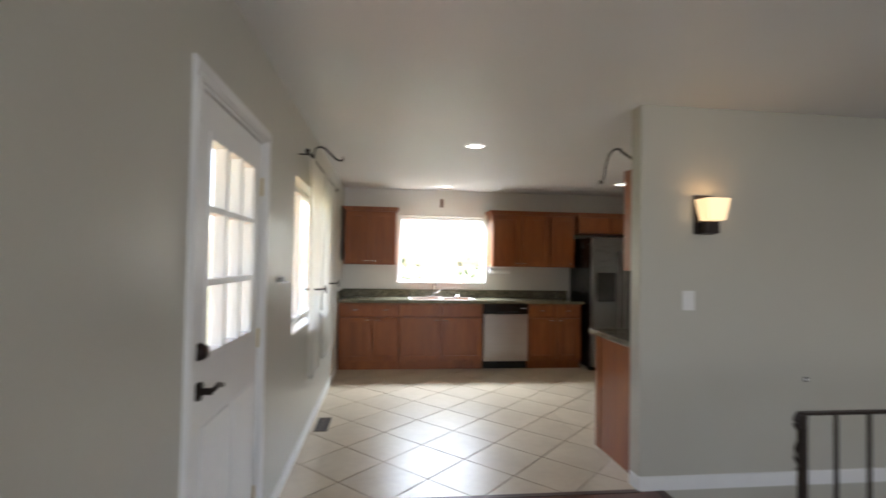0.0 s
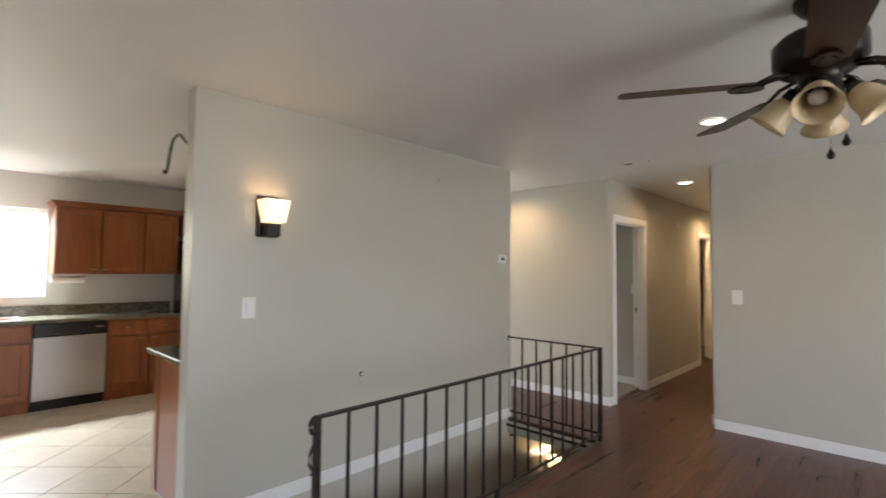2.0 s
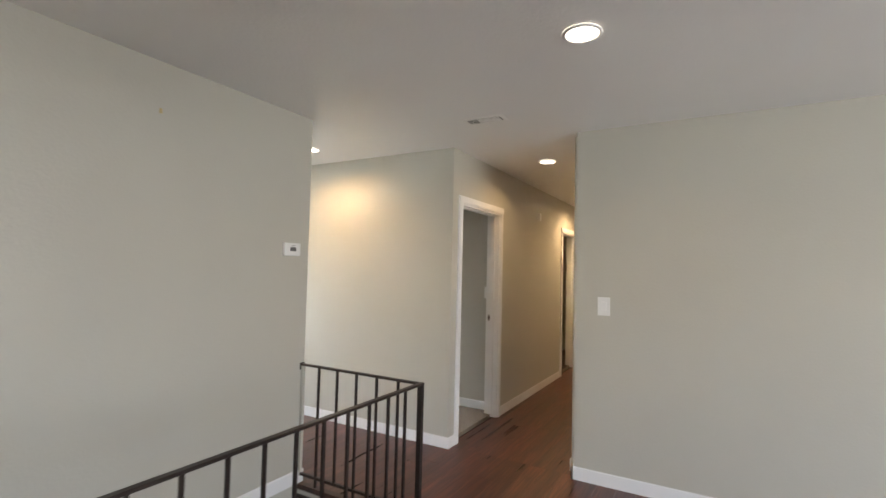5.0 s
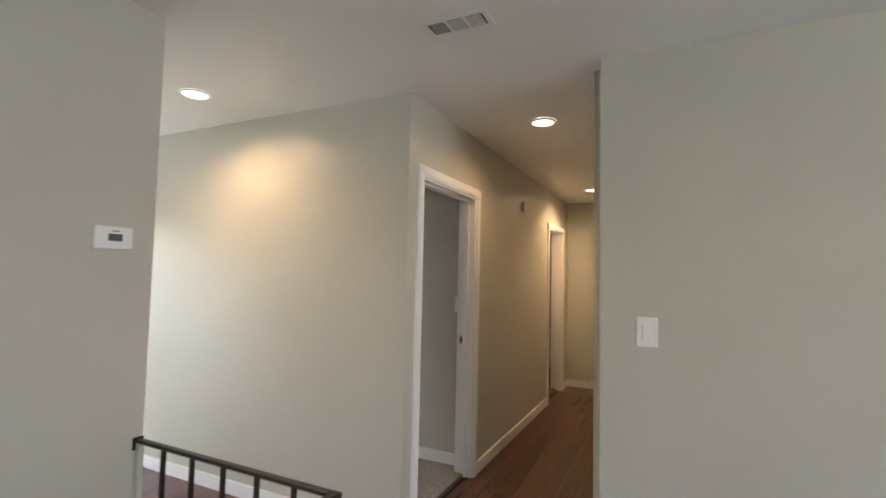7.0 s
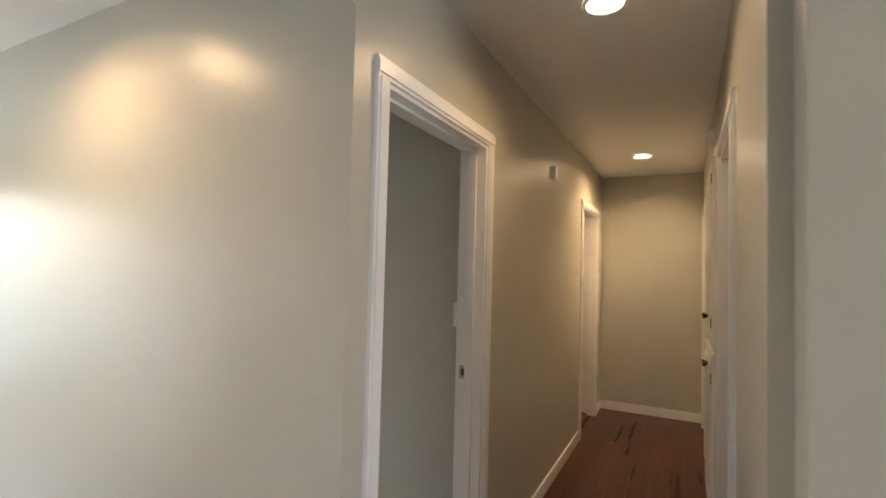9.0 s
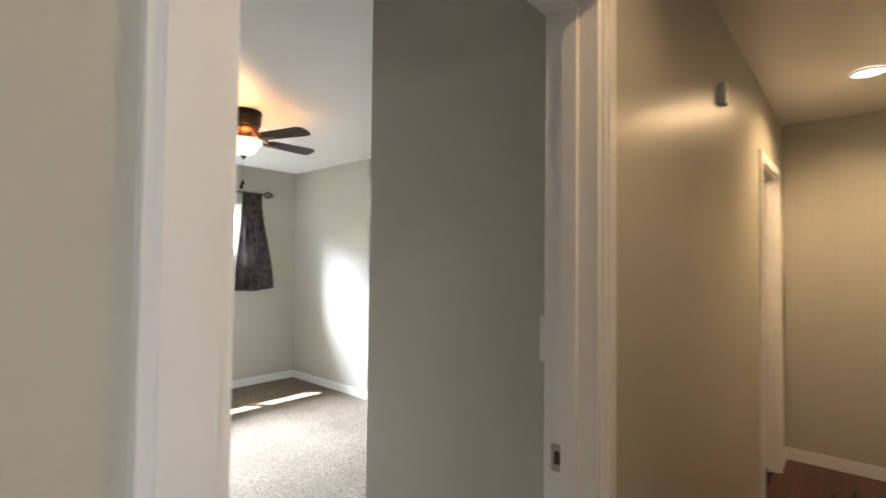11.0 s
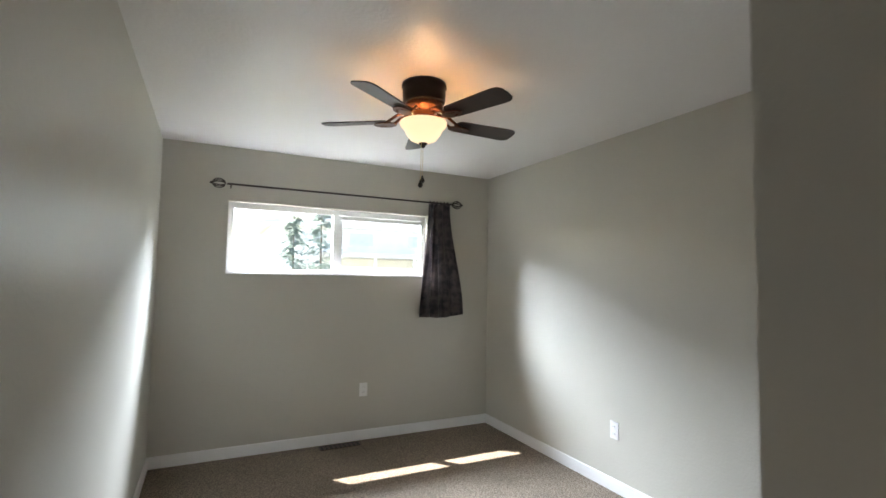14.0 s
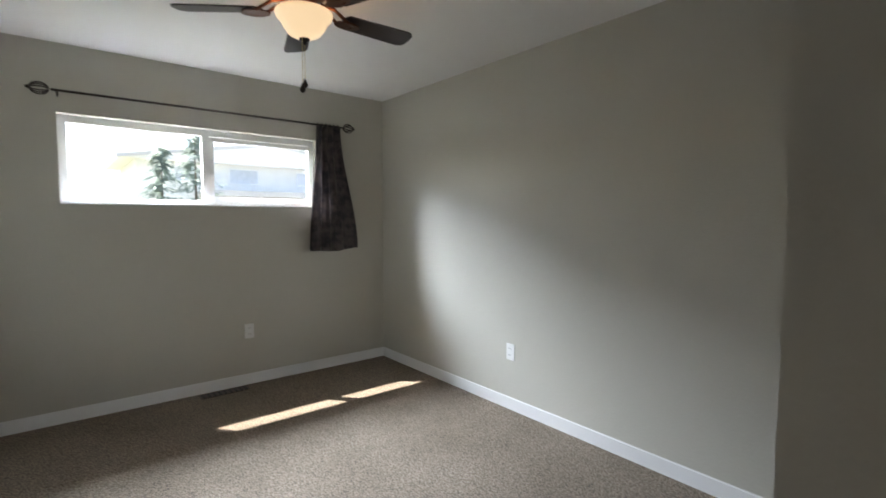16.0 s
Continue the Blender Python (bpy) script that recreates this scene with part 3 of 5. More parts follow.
# ---- wall plates, thermostat, chimes ----


def plate(name, at, facing, label, category, rocker=True, outlet=False, w=0.072, h=0.116):
    """A wall plate; facing is the turn of its front, 0 looking to -y."""
    t = thing(name, at, label, category, rz=facing)
    boxpart("cover", (-w / 2, -0.006, -h / 2, w / 2, 0, h / 2), M_WHITEP, t, bev=0.002)
    if outlet:
        for z in (-0.024, 0.024):
            boxpart("socket", (-0.017, -0.009, z - 0.014, 0.017, -0.005, z + 0.014), M_WHITEP, t, bev=0.003)
            for x in (-0.007, 0.007):
                boxpart("slot", (x - 0.0012, -0.0095, z - 0.004, x + 0.0012, -0.0088, z + 0.006), M_GREY, t)
    elif rocker:
        bm = bmesh.new()
        box(bm, -0.017, -0.011, -0.033, 0.017, -0.005, 0.033, 0.002)
        part("rocker", bm, M_WHITEP, t)
    return t


plate("light_switch", (2.41, YS, 1.19), 0, "white rocker light switch below the wall sconce", "switch", w=0.082, h=0.125)
plate("light_switch", (XE, 1.25, 1.205), -90, "white rocker light switch beside the hallway corner", "switch", w=0.082, h=0.125)
plate("light_switch", (PX, HN + WT + 0.04, 1.21), -90, "white light switch inside the bedroom door", "switch")
plate("wall_outlet", (7.90, BY1, 0.45), 0, "white duplex outlet below the bedroom window", "outlet", outlet=True)
plate("wall_outlet", (BX1, 5.44, 0.426), -90, "white duplex outlet on the side wall of the bedroom", "outlet", outlet=True)
plate("wall_outlet", (BX0, 4.75, 0.40), 90, "white duplex outlet low on the bedroom's near wall", "outlet", outlet=True)
plate("wall_outlet", (XE, -0.72, 0.45), -90, "white outlet low on the living room wall", "outlet", outlet=True)

th = thing("thermostat", (4.885, YS, 1.54), "white wall thermostat with a small grey display", "thermostat")
boxpart("body", (-0.066, -0.026, -0.042, 0.066, 0, 0.042), M_WHITEP, th, bev=0.005)
boxpart("display", (-0.022, -0.028, -0.012, 0.026, -0.0255, 0.014), M_GREY, th, "grey display")
boxpart("label_bar", (-0.01, -0.0275, 0.022, 0.016, -0.0258, 0.026), M_GREY, th)

cj = thing("cable_plate", (3.24, YS, 0.68), "small exposed cable socket on the wall", "socket")
boxpart("box", (-0.014, -0.006, -0.016, 0.014, 0, 0.016), M_GREY, cj)
boxpart("jack", (-0.006, -0.012, -0.007, 0.006, -0.006, 0.006), M_WHITEP, cj)
nl = thing("wall_anchor", (4.02, YS, 2.19), "small brass picture anchor in the painted wall", "anchor")
boxpart("anchor_body", (-0.006, -0.006, -0.012, 0.006, 0, 0.012), M_BRASS, nl)

ch = thing("door_chime", (8.26, HN, 2.10), "small beige sensor box high on the hallway wall", "sensor")
boxpart("body", (-0.03, -0.028, -0.045, 0.03, 0, 0.045), M_WHITEP, ch, bev=0.005)
ch2 = thing("smoke_detector", (8.25, HS, 2.24), "round white detector high on the hallway wall", "detector")
bm = bmesh.new()
lathe(bm, [(0.0, 0.035), (0.04, 0.035), (0.062, 0.02), (0.065, 0.0)], 28, (0, 0, 0), Matrix.Rotation(radians(-90), 3, 'X'))
part("body", bm, M_WHITEP, ch2)

# ---- sconce on the stair wall ----
sc = thing("wall_sconce", (2.51, YS, 1.70), "dark bronze wall sconce with a glowing square glass shade", "wall lamp")
boxpart("backplate", (-0.068, -0.02, -0.085, 0.068, 0, 0.165), M_IRON, sc, bev=0.004)
boxpart("arm", (-0.045, -0.10, -0.082, 0.045, -0.02, -0.005), M_IRON, sc, bev=0.006)
bm = bmesh.new()
lo = [(-0.054, -0.135), (0.054, -0.135), (0.054, -0.045), (-0.054, -0.045)]
hi = [(-0.076, -0.155), (0.076, -0.155), (0.076, -0.028), (-0.076, -0.028)]
va = [bm.verts.new((x, y, 0.0)) for x, y in lo]
vb = [bm.verts.new((x, y, 0.135)) for x, y in hi]
vc = [bm.verts.new((x * 0.93, -0.093 + (y + 0.093) * 0.93, 0.135)) for x, y in hi]
vd = [bm.verts.new((x * 0.9, -0.093 + (y + 0.093) * 0.9, 0.006)) for x, y in lo]
bm.faces.new(va[::-1])
bm.faces.new(vd)
for i in range(4):
    j = (i + 1) % 4
    bm.faces.new((va[i], va[j], vb[j], vb[i]))
    bm.faces.new((vb[i], vb[j], vc[j], vc[i]))
    bm.faces.new((vc[i], vc[j], vd[j], vd[i]))
part("glass_shade", bm, M_SCONCE, sc, "glowing frosted glass shade")

# ---- recessed lamps ----


def recessed(at, lens, r=0.082):
    t = thing("recessed_light", (*at, CE), "lit round recessed ceiling light with white trim", "ceiling light", "recessed ceiling lights")
    bm = bmesh.new()
    lathe(bm, [(r, -0.002), (r + 0.001, -0.005), (r - 0.012, -0.010), (r - 0.014, -0.004)], 40)
    part("trim_ring", bm, M_WHITEP, t, "white trim ring")
    bm = bmesh.new()
    cap(bm, r - 0.013, -0.004, 40)
    part("lens", bm, lens, t, "glowing lens")
    return t


for at in ((6.875, 1.91), (9.44, 1.98), (5.63, 3.61), (4.68, 1.07)):
    recessed(at, M_LENS)
for at in ((1.24, 4.25), (1.27, 6.58), (3.45, 5.88)):
    recessed(at, M_LENSK, 0.09)


def ceiling_vent(at, rz, w, h, n_sec, label):
    t = thing("ceiling_vent", (*at, CE), label, "vent", rz=rz)
    boxpart("backing", (-w / 2 + 0.01, -h / 2 + 0.01, -0.003, w / 2 - 0.01, h / 2 - 0.01, -0.0005), M_DARK, t)
    for a, b, c, d in ((-w / 2, -h / 2, w / 2, -h / 2 + 0.022), (-w / 2, h / 2 - 0.022, w / 2, h / 2), (-w / 2, -h / 2 + 0.022, -w / 2 + 0.022, h / 2 - 0.022), (w / 2 - 0.022, -h / 2 + 0.022, w / 2, h / 2 - 0.022)):
        boxpart("frame", (a, b, -0.005, c, d, -0.0005), M_WHITEP, t)
    sec = (w - 0.044) / n_sec
    for k in range(1, n_sec):
        x = -w / 2 + 0.022 + sec * k
        boxpart("divider", (x - 0.006, -h / 2 + 0.022, -0.005, x + 0.006, h / 2 - 0.022, -0.001), M_WHITEP, t)
    for k in range(n_sec):
        x0 = -w / 2 + 0.022 + sec * k
        for j in range(5):
            y = -h / 2 + 0.034 + (h - 0.068) * j / 4
            ang = 14 if k != n_sec - 1 else -14
            bm = bmesh.new()
            box(bm, x0 + 0.008, -0.003, -0.0006, x0 + sec - 0.008, 0.003, 0.0006)
            bmesh.ops.transform(bm, matrix=Matrix.Translation((0, y, -0.0042)) @ Matrix.Rotation(radians(ang), 4, 'X'), verts=bm.verts[:])
            part("slat", bm, M_WHITEP, t)
    return t


ceiling_vent((5.55, 1.92), 90, 0.28, 0.125, 3, "white metal ceiling vent with slanted slats")
ceiling_vent((5.83, -0.44), 90, 0.28, 0.125, 3, "white metal ceiling vent with slanted slats")
ceiling_vent((6.43, 4.85), 90, 0.32, 0.14, 2, "white metal ceiling vent in the bedroom")


def floor_register(at, rz, w, h, m, label):
    t = thing("floor_register", at, label, "vent", rz=rz)
    boxpart("frame", (-w / 2, -h / 2, 0, w / 2, h / 2, 0.004), m, t, bev=0.001)
    for j in range(2):
        for i in range(9):
            x = -w / 2 + 0.02 + (w - 0.04) * i / 8
            y = -h / 4 + j * h / 2
            boxpart("slot", (x - 0.008, y - h * 0.17, 0.004, x + 0.008, y + h * 0.17, 0.0052), M_DARK, t)
    return t


floor_register((7.685, 7.01, 0.022), 0, 0.34, 0.10, M_BROWNV, "brown metal floor register under the bedroom window")
floor_register((-0.03, 4.33, 0.0), 90, 0.34, 0.11, M_BROWNV, "brown metal floor register by the kitchen wall")

# ---- ceiling fans ----


def fan_blade(bm, r0, r1, w0, w1, z, ang, pitch):
    """A rounded, pitched blade along the angle ang."""
    outline = []
    n = 8
    for i in range(n + 1):
        a = -math.pi / 2 + math.pi * i / n
        outline.append((r1 - 0.05 + 0.05 * math.cos(a), w1 / 2 * math.copysign(abs(math.sin(a)) ** 0.5, math.sin(a))))
    outline += [(r0, w0 / 2), (r0 - 0.02, w0 / 4), (r0 - 0.02, -w0 / 4), (r0, -w0 / 2)]
    m = Matrix.Rotation(ang, 4, 'Z') @ Matrix.Translation((0, 0, z)) @ Matrix.Rotation(radians(pitch), 4, 'X')
    top = [bm.verts.new(m @ Vector((x, y, 0.003))) for x, y in outline]
    bot = [bm.verts.new(m @ Vector((x, y, -0.003))) for x, y in outline]
    bm.faces.new(top)
    bm.faces.new(bot[::-1])
    k = len(outline)
    for i in range(k):
        j = (i + 1) % k
        bm.faces.new((top[i], bot[i], bot[j], top[j]))


def blade_iron(bm, r0, r1, z0, z1, ang):
    m = Matrix.Rotation(ang, 4, 'Z')
    for s in (-1, 1):
        pts = [(r0, 0.012 * s, z0), (r0 + (r1 - r0) * 0.35, 0.03 * s, z0 - 0.012), (r0 + (r1 - r0) * 0.7, 0.035 * s, z1 - 0.006), (r1, 0.012 * s, z1 - 0.006)]
        tube(bm, [m @ Vector(p) for p in pts], 0.008, 8)
    vs = [m @ Vector((r1 - 0.03 + 0.045 * math.cos(a) * 1.4, 0.038 * math.sin(a), z1 - 0.006)) for a in [k * math.pi / 6 for k in range(12)]]
    f = bm.faces.new([bm.verts.new(v) for v in vs])
    r = bmesh.ops.extrude_face_region(bm, geom=[f])
    bmesh.ops.translate(bm, vec=(0, 0, -0.006), verts=[v for v in r["geom"] if isinstance(v, bmesh.types.BMVert)])


def pull_chain(parent, x, y, z0, z1, m):
    bm = bmesh.new()
    tube(bm, [(x, y, z0), (x + 0.001, y, (z0 + z1) / 2), (x, y, z1)], 0.0013, 6)
    ch = part("pull_chain", bm, M_BRASS, parent)
    bm = bmesh.new()
    lathe(bm, [(0.0, 0.036), (0.004, 0.030), (0.006, 0.022), (0.0125, 0.010), (0.0125, 0.002), (0.006, -0.006), (0.0, -0.008)], 14, (x, y, z1 - 0.03))
    part("pull_knob", bm, m, ch, "dark teardrop pull knob")


# the bedroom's flush fan with its lit bowl
FB = (7.615, 5.25)
fan = thing("bedroom_ceiling_fan", (*FB, CE), "bronze flush ceiling fan with five dark blades and lit bowl", "ceiling fan")
bm = bmesh.new()
lathe(bm, [(0.0, 0.0), (0.115, 0.0), (0.118, -0.02), (0.110, -0.03), (0.113, -0.05), (0.110, -0.095), (0.095, -0.11), (0.0, -0.11)], 40)
part("motor_housing", bm, M_BRONZE, fan, "dark bronze housing")
bm = bmesh.new()
lathe(bm, [(0.095, -0.10), (0.10, -0.11), (0.098, -0.125), (0.07, -0.135), (0.055, -0.15), (0.055, -0.195), (0.062, -0.205), (0.0, -0.205)], 36)
part("switch_housing", bm, M_COPPER, fan, "copper bronze switch housing")
bm = bmesh.new()
lathe(bm, [(0.120, -0.200), (0.123, -0.206), (0.118, -0.222), (0.100, -0.240), (0.090, -0.262), (0.068, -0.292), (0.03, -0.310), (0.0, -0.312)], 40)
part("bowl", bm, M_BOWL, fan, "glowing amber-white glass bowl")
bm = bmesh.new()
lathe(bm, [(0.0, -0.308), (0.024, -0.309), (0.020, -0.318), (0.010, -0.323), (0.010, -0.332), (0.0, -0.336)], 20)
part("finial", bm, M_BRONZE, fan)
FA = radians(0)
for k in range(5):
    a = FA + k * 2 * math.pi / 5
    bm = bmesh.new()
    fan_blade(bm, 0.20, 0.55, 0.105, 0.125, -0.19, a, -11)
    part("blade", bm, M_BLADE2, fan)
    bm = bmesh.new()
    blade_iron(bm, 0.07, 0.235, -0.150, -0.195, a)
    part("blade_bracket", bm, M_COPPER, fan, "copper scroll bracket")
pull_chain(fan, 0.012, 0.03, -0.20, -0.475, M_BRONZE)
pull_chain(fan, -0.02, -0.02, -0.20, -0.51, M_BRONZE)

# the living room's fan, hung lower, unlit
FL = (3.365, 0.39)
fan = thing("living_ceiling_fan", (*FL, CE - 0.006), "dark bronze ceiling fan with amber glass bell shades, unlit", "ceiling fan")
bm = bmesh.new()
lathe(bm, [(0.0, 0.005), (0.075, 0.005), (0.075, -0.02), (0.05, -0.05), (0.018, -0.065), (0.018, -0.13), (0.0, -0.13)], 32)
part("canopy", bm, M_BRONZE, fan)
bm = bmesh.new()
lathe(bm, [(0.0, -0.12), (0.07, -0.12), (0.12, -0.135), (0.145, -0.16), (0.145, -0.235), (0.13, -0.26), (0.105, -0.275), (0.07, -0.28), (0.065, -0.32), (0.075, -0.335), (0.075, -0.385), (0.05, -0.40), (0.0, -0.40)], 40)
part("motor_housing", bm, M_BRONZE, fan)
FA1 = radians(46)
for k in range(5):
    a = FA1 + k * 2 * math.pi / 5
    bm = bmesh.new()
    fan_blade(bm, 0.23, 0.70, 0.125, 0.15, -0.30, a, -12)
    part("blade", bm, M_BLADE, fan)
    bm = bmesh.new()
    blade_iron(bm, 0.10, 0.27, -0.27, -0.305, a)
    part("blade_bracket", bm, M_BRONZE, fan)
for k in range(4):
    a = radians(2) + k * math.pi / 2
    tilt = Matrix.Rotation(a, 3, 'Z') @ Matrix.Rotation(radians(-42), 3, 'Y') * 1.12
    base = Vector((0.075 * math.cos(a), 0.075 * math.sin(a), -0.34))
    bm = bmesh.new()
    lathe(bm, [(0.0, 0.015), (0.027, 0.01), (0.03, -0.02), (0.024, -0.035)], 20, base, tilt)
    arm = part("lamp_holder", bm, M_BRONZE, fan)
    bm = bmesh.new()
    lathe(bm, [(0.026, -0.025), (0.036, -0.036), (0.046, -0.062), (0.050, -0.092), (0.059, -0.112), (0.068, -0.123), (0.065, -0.122), (0.056, -0.110), (0.047, -0.090), (0.043, -0.062), (0.033, -0.038)], 32, base, tilt)
    part("bell_shade", bm, M_AMBER, fan, "amber ribbed glass bell shade")
    bm = bmesh.new()
    lathe(bm, [(0.012, -0.03), (0.013, -0.045), (0.024, -0.068), (0.025, -0.08), (0.014, -0.098), (0.0, -0.102)], 18, base, tilt)
    part("light_bulb", bm, M_WHITEP, fan, "white glass bulb")
pull_chain(fan, -0.09, -0.032, -0.39, -0.58, M_BRONZE)
pull_chain(fan, -0.135, -0.077, -0.39, -0.55, M_BRONZE)

# ---- bedroom curtain and rod ----
rod = thing("curtain_rod", (6.745, BY1 - 0.085, 2.13), "dark iron curtain rod with openwork scroll finials", "curtain rod")
RL = 8.695 - 6.745
bm = bmesh.new()
tube(bm, [(0, 0, 0), (RL, 0, 0)], 0.008, 10)
part("rod", bm, M_IRON, rod)
for x, s in ((0, -1), (RL, 1)):
    bm = bmesh.new()
    c = Vector((x + s * 0.055, 0, 0))
    for tilt in (0, 60, 120):
        m = Matrix.Rotation(radians(tilt), 3, 'X')
        tube(bm, [c + m @ Vector((0.045 * math.cos(a), 0, 0.036 * math.sin(a))) for a in [k * math.pi / 8 for k in range(17)]], 0.0045, 6)
    fin = part("finial", bm, M_IRON, rod, "openwork iron scroll finial")
    bm = bmesh.new()
    lathe(bm, [(0.0, 0.012), (0.014, 0.006), (0.014, -0.006), (0.0, -0.012)], 12, c + Vector((s * 0.05, 0, 0)))
    part("finial_tip", bm, M_IRON, fin)
for x in (0.03, RL - 0.03):
    bm = bmesh.new()
    tube(bm, [(x, 0.083, -0.02), (x, 0.02, -0.02), (x, 0, -0.008)], 0.006, 8)
    part("bracket", bm, M_IRON, rod)


def pleated(x0t, x1t, x0b, x1b, z1, z0, folds, depth, seed, rows=24, cols=72, sway=0.0):
    """A pleated cloth sheet that widens downward, in the plane y = 0."""
    rnd = random.Random(seed)
    ph = [rnd.uniform(0, 6.28) for _ in range(4)]
    bm = bmesh.new()
    grid = []
    for j in range(rows + 1):
        v = j / rows
        row = []
        for i in range(cols + 1):
            u = i / cols
            e = v * v * (3 - 2 * v)
            x = (x0t + (x1t - x0t) * u) * (1 - e) + (x0b + (x1b - x0b) * u) * e
            amp = depth * (0.55 + 0.45 * math.sin(3 * u + ph[0]))
            y = amp * math.sin(2 * math.pi * folds * (u + 0.02 * math.sin(5 * v + ph[1]))) + 0.3 * amp * math.sin(2 * math.pi * folds * 2.3 * u + ph[2] + 2 * v)
            z = z1 + (z0 - z1) * v + (0.008 * math.sin(7 * u + ph[3]) * v) + sway * u * v
            row.append(bm.verts.new((x, y, z)))
        grid.append(row)
    for a, b in zip(grid, grid[1:]):
        for i in range(cols):
            f = bm.faces.new((a[i], a[i + 1], b[i + 1], b[i]))
            f.smooth = True
    back = bmesh.ops.solidify(bm, geom=bm.faces[:], thickness=0.0015)
    return bm


cu = thing("curtain", (8.43, BY1 - 0.085, 1.06), "short dark grey printed curtain bunched on the rod", "curtain")
part("cloth", pleated(0.03, 0.245, -0.055, 0.405, 1.062, 0.0, 4.5, 0.022, 4, sway=0.02), M_CURT, cu)
for i in range(6):
    bm = bmesh.new()
    lathe(bm, [(0.0135, -0.004), (0.0155, 0.0), (0.0135, 0.004), (0.0115, 0.0), (0.0135, -0.004)], 16, (0.04 + i * 0.036, 0, 1.075), Matrix.Rotation(radians(90), 3, 'Y'))
    part("ring", bm, M_IRON, cu)

# ---- kitchen ----


def shaker(parent, x0, x1, z0, z1, y, name, knob=None, rail=0.055):
    """A framed cabinet front in the plane y, facing -y: frame proud, panel set back."""
    g = 0.002
    x0, x1, z0, z1 = x0 + g, x1 - g, z0 + g, z1 - g
    bm = bmesh.new()
    box(bm, x0, y - 0.018, z0, x1, y - 0.001, z1, 0.0025)
    d = part(name, bm, M_CAB, parent)
    if z1 - z0 > 0.3:
        for nm, b in (("stile", (x0 + 0.001, y - 0.030, z0 + 0.001, x0 + rail, y - 0.0175, z1 - 0.001)), ("stile", (x1 - rail, y - 0.030, z0 + 0.001, x1 - 0.001, y - 0.0175, z1 - 0.001)),
                      ("rail", (x0 + rail, y - 0.0297, z0 + 0.001, x1 - rail, y - 0.0175, z0 + rail)), ("rail", (x0 + rail, y - 0.0297, z1 - rail, x1 - rail, y - 0.0175, z1 - 0.001))):
            boxpart(nm, b, M_CAB, d, bev=0.0015)
    if knob:
        kx, kz = knob
        bm = bmesh.new()
        tube(bm, [(kx - 0.032, y - 0.029, kz), (kx - 0.030, y - 0.052, kz), (kx + 0.030, y - 0.052, kz), (kx + 0.032, y - 0.029, kz)], 0.0045, 8)
        part("handle", bm, M_CHROME, d, "small brushed nickel pull")


def base_cabinet(x0, x1, label, splits, false_front=False):
    d = 0.58
    t = thing("base_cabinet", (x0, YK, 0), label, "cabinet", "kitchen base cabinets")
    w = x1 - x0
    boxpart("body", (0.001, -d, 0.10, w - 0.001, -0.002, 0.865), M_CAB, t)
    boxpart("toe_kick", (0.001, -d + 0.02, 0, w - 0.001, -0.05, 0.10), M_CAB, t, "recessed wooden toe kick")
    edges = [0] + [s - x0 for s in splits] + [w]
    for i, (a, b) in enumerate(zip(edges, edges[1:])):
        left = (i % 2 == 1)
        shaker(t, a + 0.012, b - 0.012, 0.125, 0.675, -d, "door", ((a + 0.06) if left else (b - 0.06), 0.645))
        shaker(t, a + 0.012, b - 0.012, 0.70, 0.845, -d, "drawer_front", None if false_front else ((a + b) / 2, 0.775))
    return t


base_cabinet(XW + 0.01, 0.65, "cherry wood base cabinet with two doors and drawers", [0.31])
base_cabinet(0.65, 1.76, "cherry wood sink base cabinet with two doors", [1.2], True)
base_cabinet(2.375, 3.12, "cherry wood base cabinet beside the dishwasher", [2.76])

dwm = thing("dishwasher", (1.765, YK, 0), "stainless dishwasher with a black control panel and kick", "dishwasher")
boxpart("body", (0.002, -0.57, 0.10, 0.603, -0.01, 0.86), M_BLACK, dwm)
boxpart("door", (0.004, -0.612, 0.105, 0.601, -0.572, 0.725), M_STEEL, dwm, "brushed stainless door", 0.006)
boxpart("control_panel", (0.004, -0.618, 0.73, 0.601, -0.572, 0.86), M_BLACK, dwm, "glossy black control panel", 0.006)
boxpart("handle_recess", (0.15, -0.621, 0.742, 0.45, -0.6175, 0.765), M_DARK, dwm)
boxpart("badge_bar", (0.50, -0.6195, 0.80, 0.57, -0.6178, 0.812), M_STEEL, dwm)
boxpart("kick_plate", (0.004, -0.56, 0.0, 0.601, -0.50, 0.10), M_BLACK, dwm, "black kick plate")

# granite worktop with a sink cut-out
bm = bmesh.new()
wy0, wy1 = YK - 0.63, YK - 0.002
sx0, sx1, sy0, sy1 = 0.80, 1.66, YK - 0.55, YK - 0.12
for b in ((XW + 0.004, wy0, sx0, wy1), (sx1, wy0, 3.14, wy1), (sx0, wy0, sx1, sy0), (sx0, sy1, sx1, wy1)):
    box(bm, b[0], b[1], 0.866, b[2], b[3], 0.902)
tagged(part("worktop", bm, M_GRAN), "polished green-brown granite worktop on the cabinets", "worktop")
tagged(boxpart("backsplash", (XW + 0.004, YK - 0.022, 0.903, 3.14, YK - 0.002, 1.01), M_GRAN, bev=0.002), "low green-brown granite backsplash on the worktop", "backsplash")
tagged(boxpart("side_splash", (XW + 0.002, YK - 0.6, 0.903, XW + 0.02, YK - 0.024, 1.01), M_GRAN, bev=0.002), "low granite side splash on the worktop", "backsplash")

sk = thing("kitchen_sink", (sx0, sy0, 0.902), "double bowl stainless sink set into the worktop", "sink")
W2, D2 = sx1 - sx0, sy1 - sy0
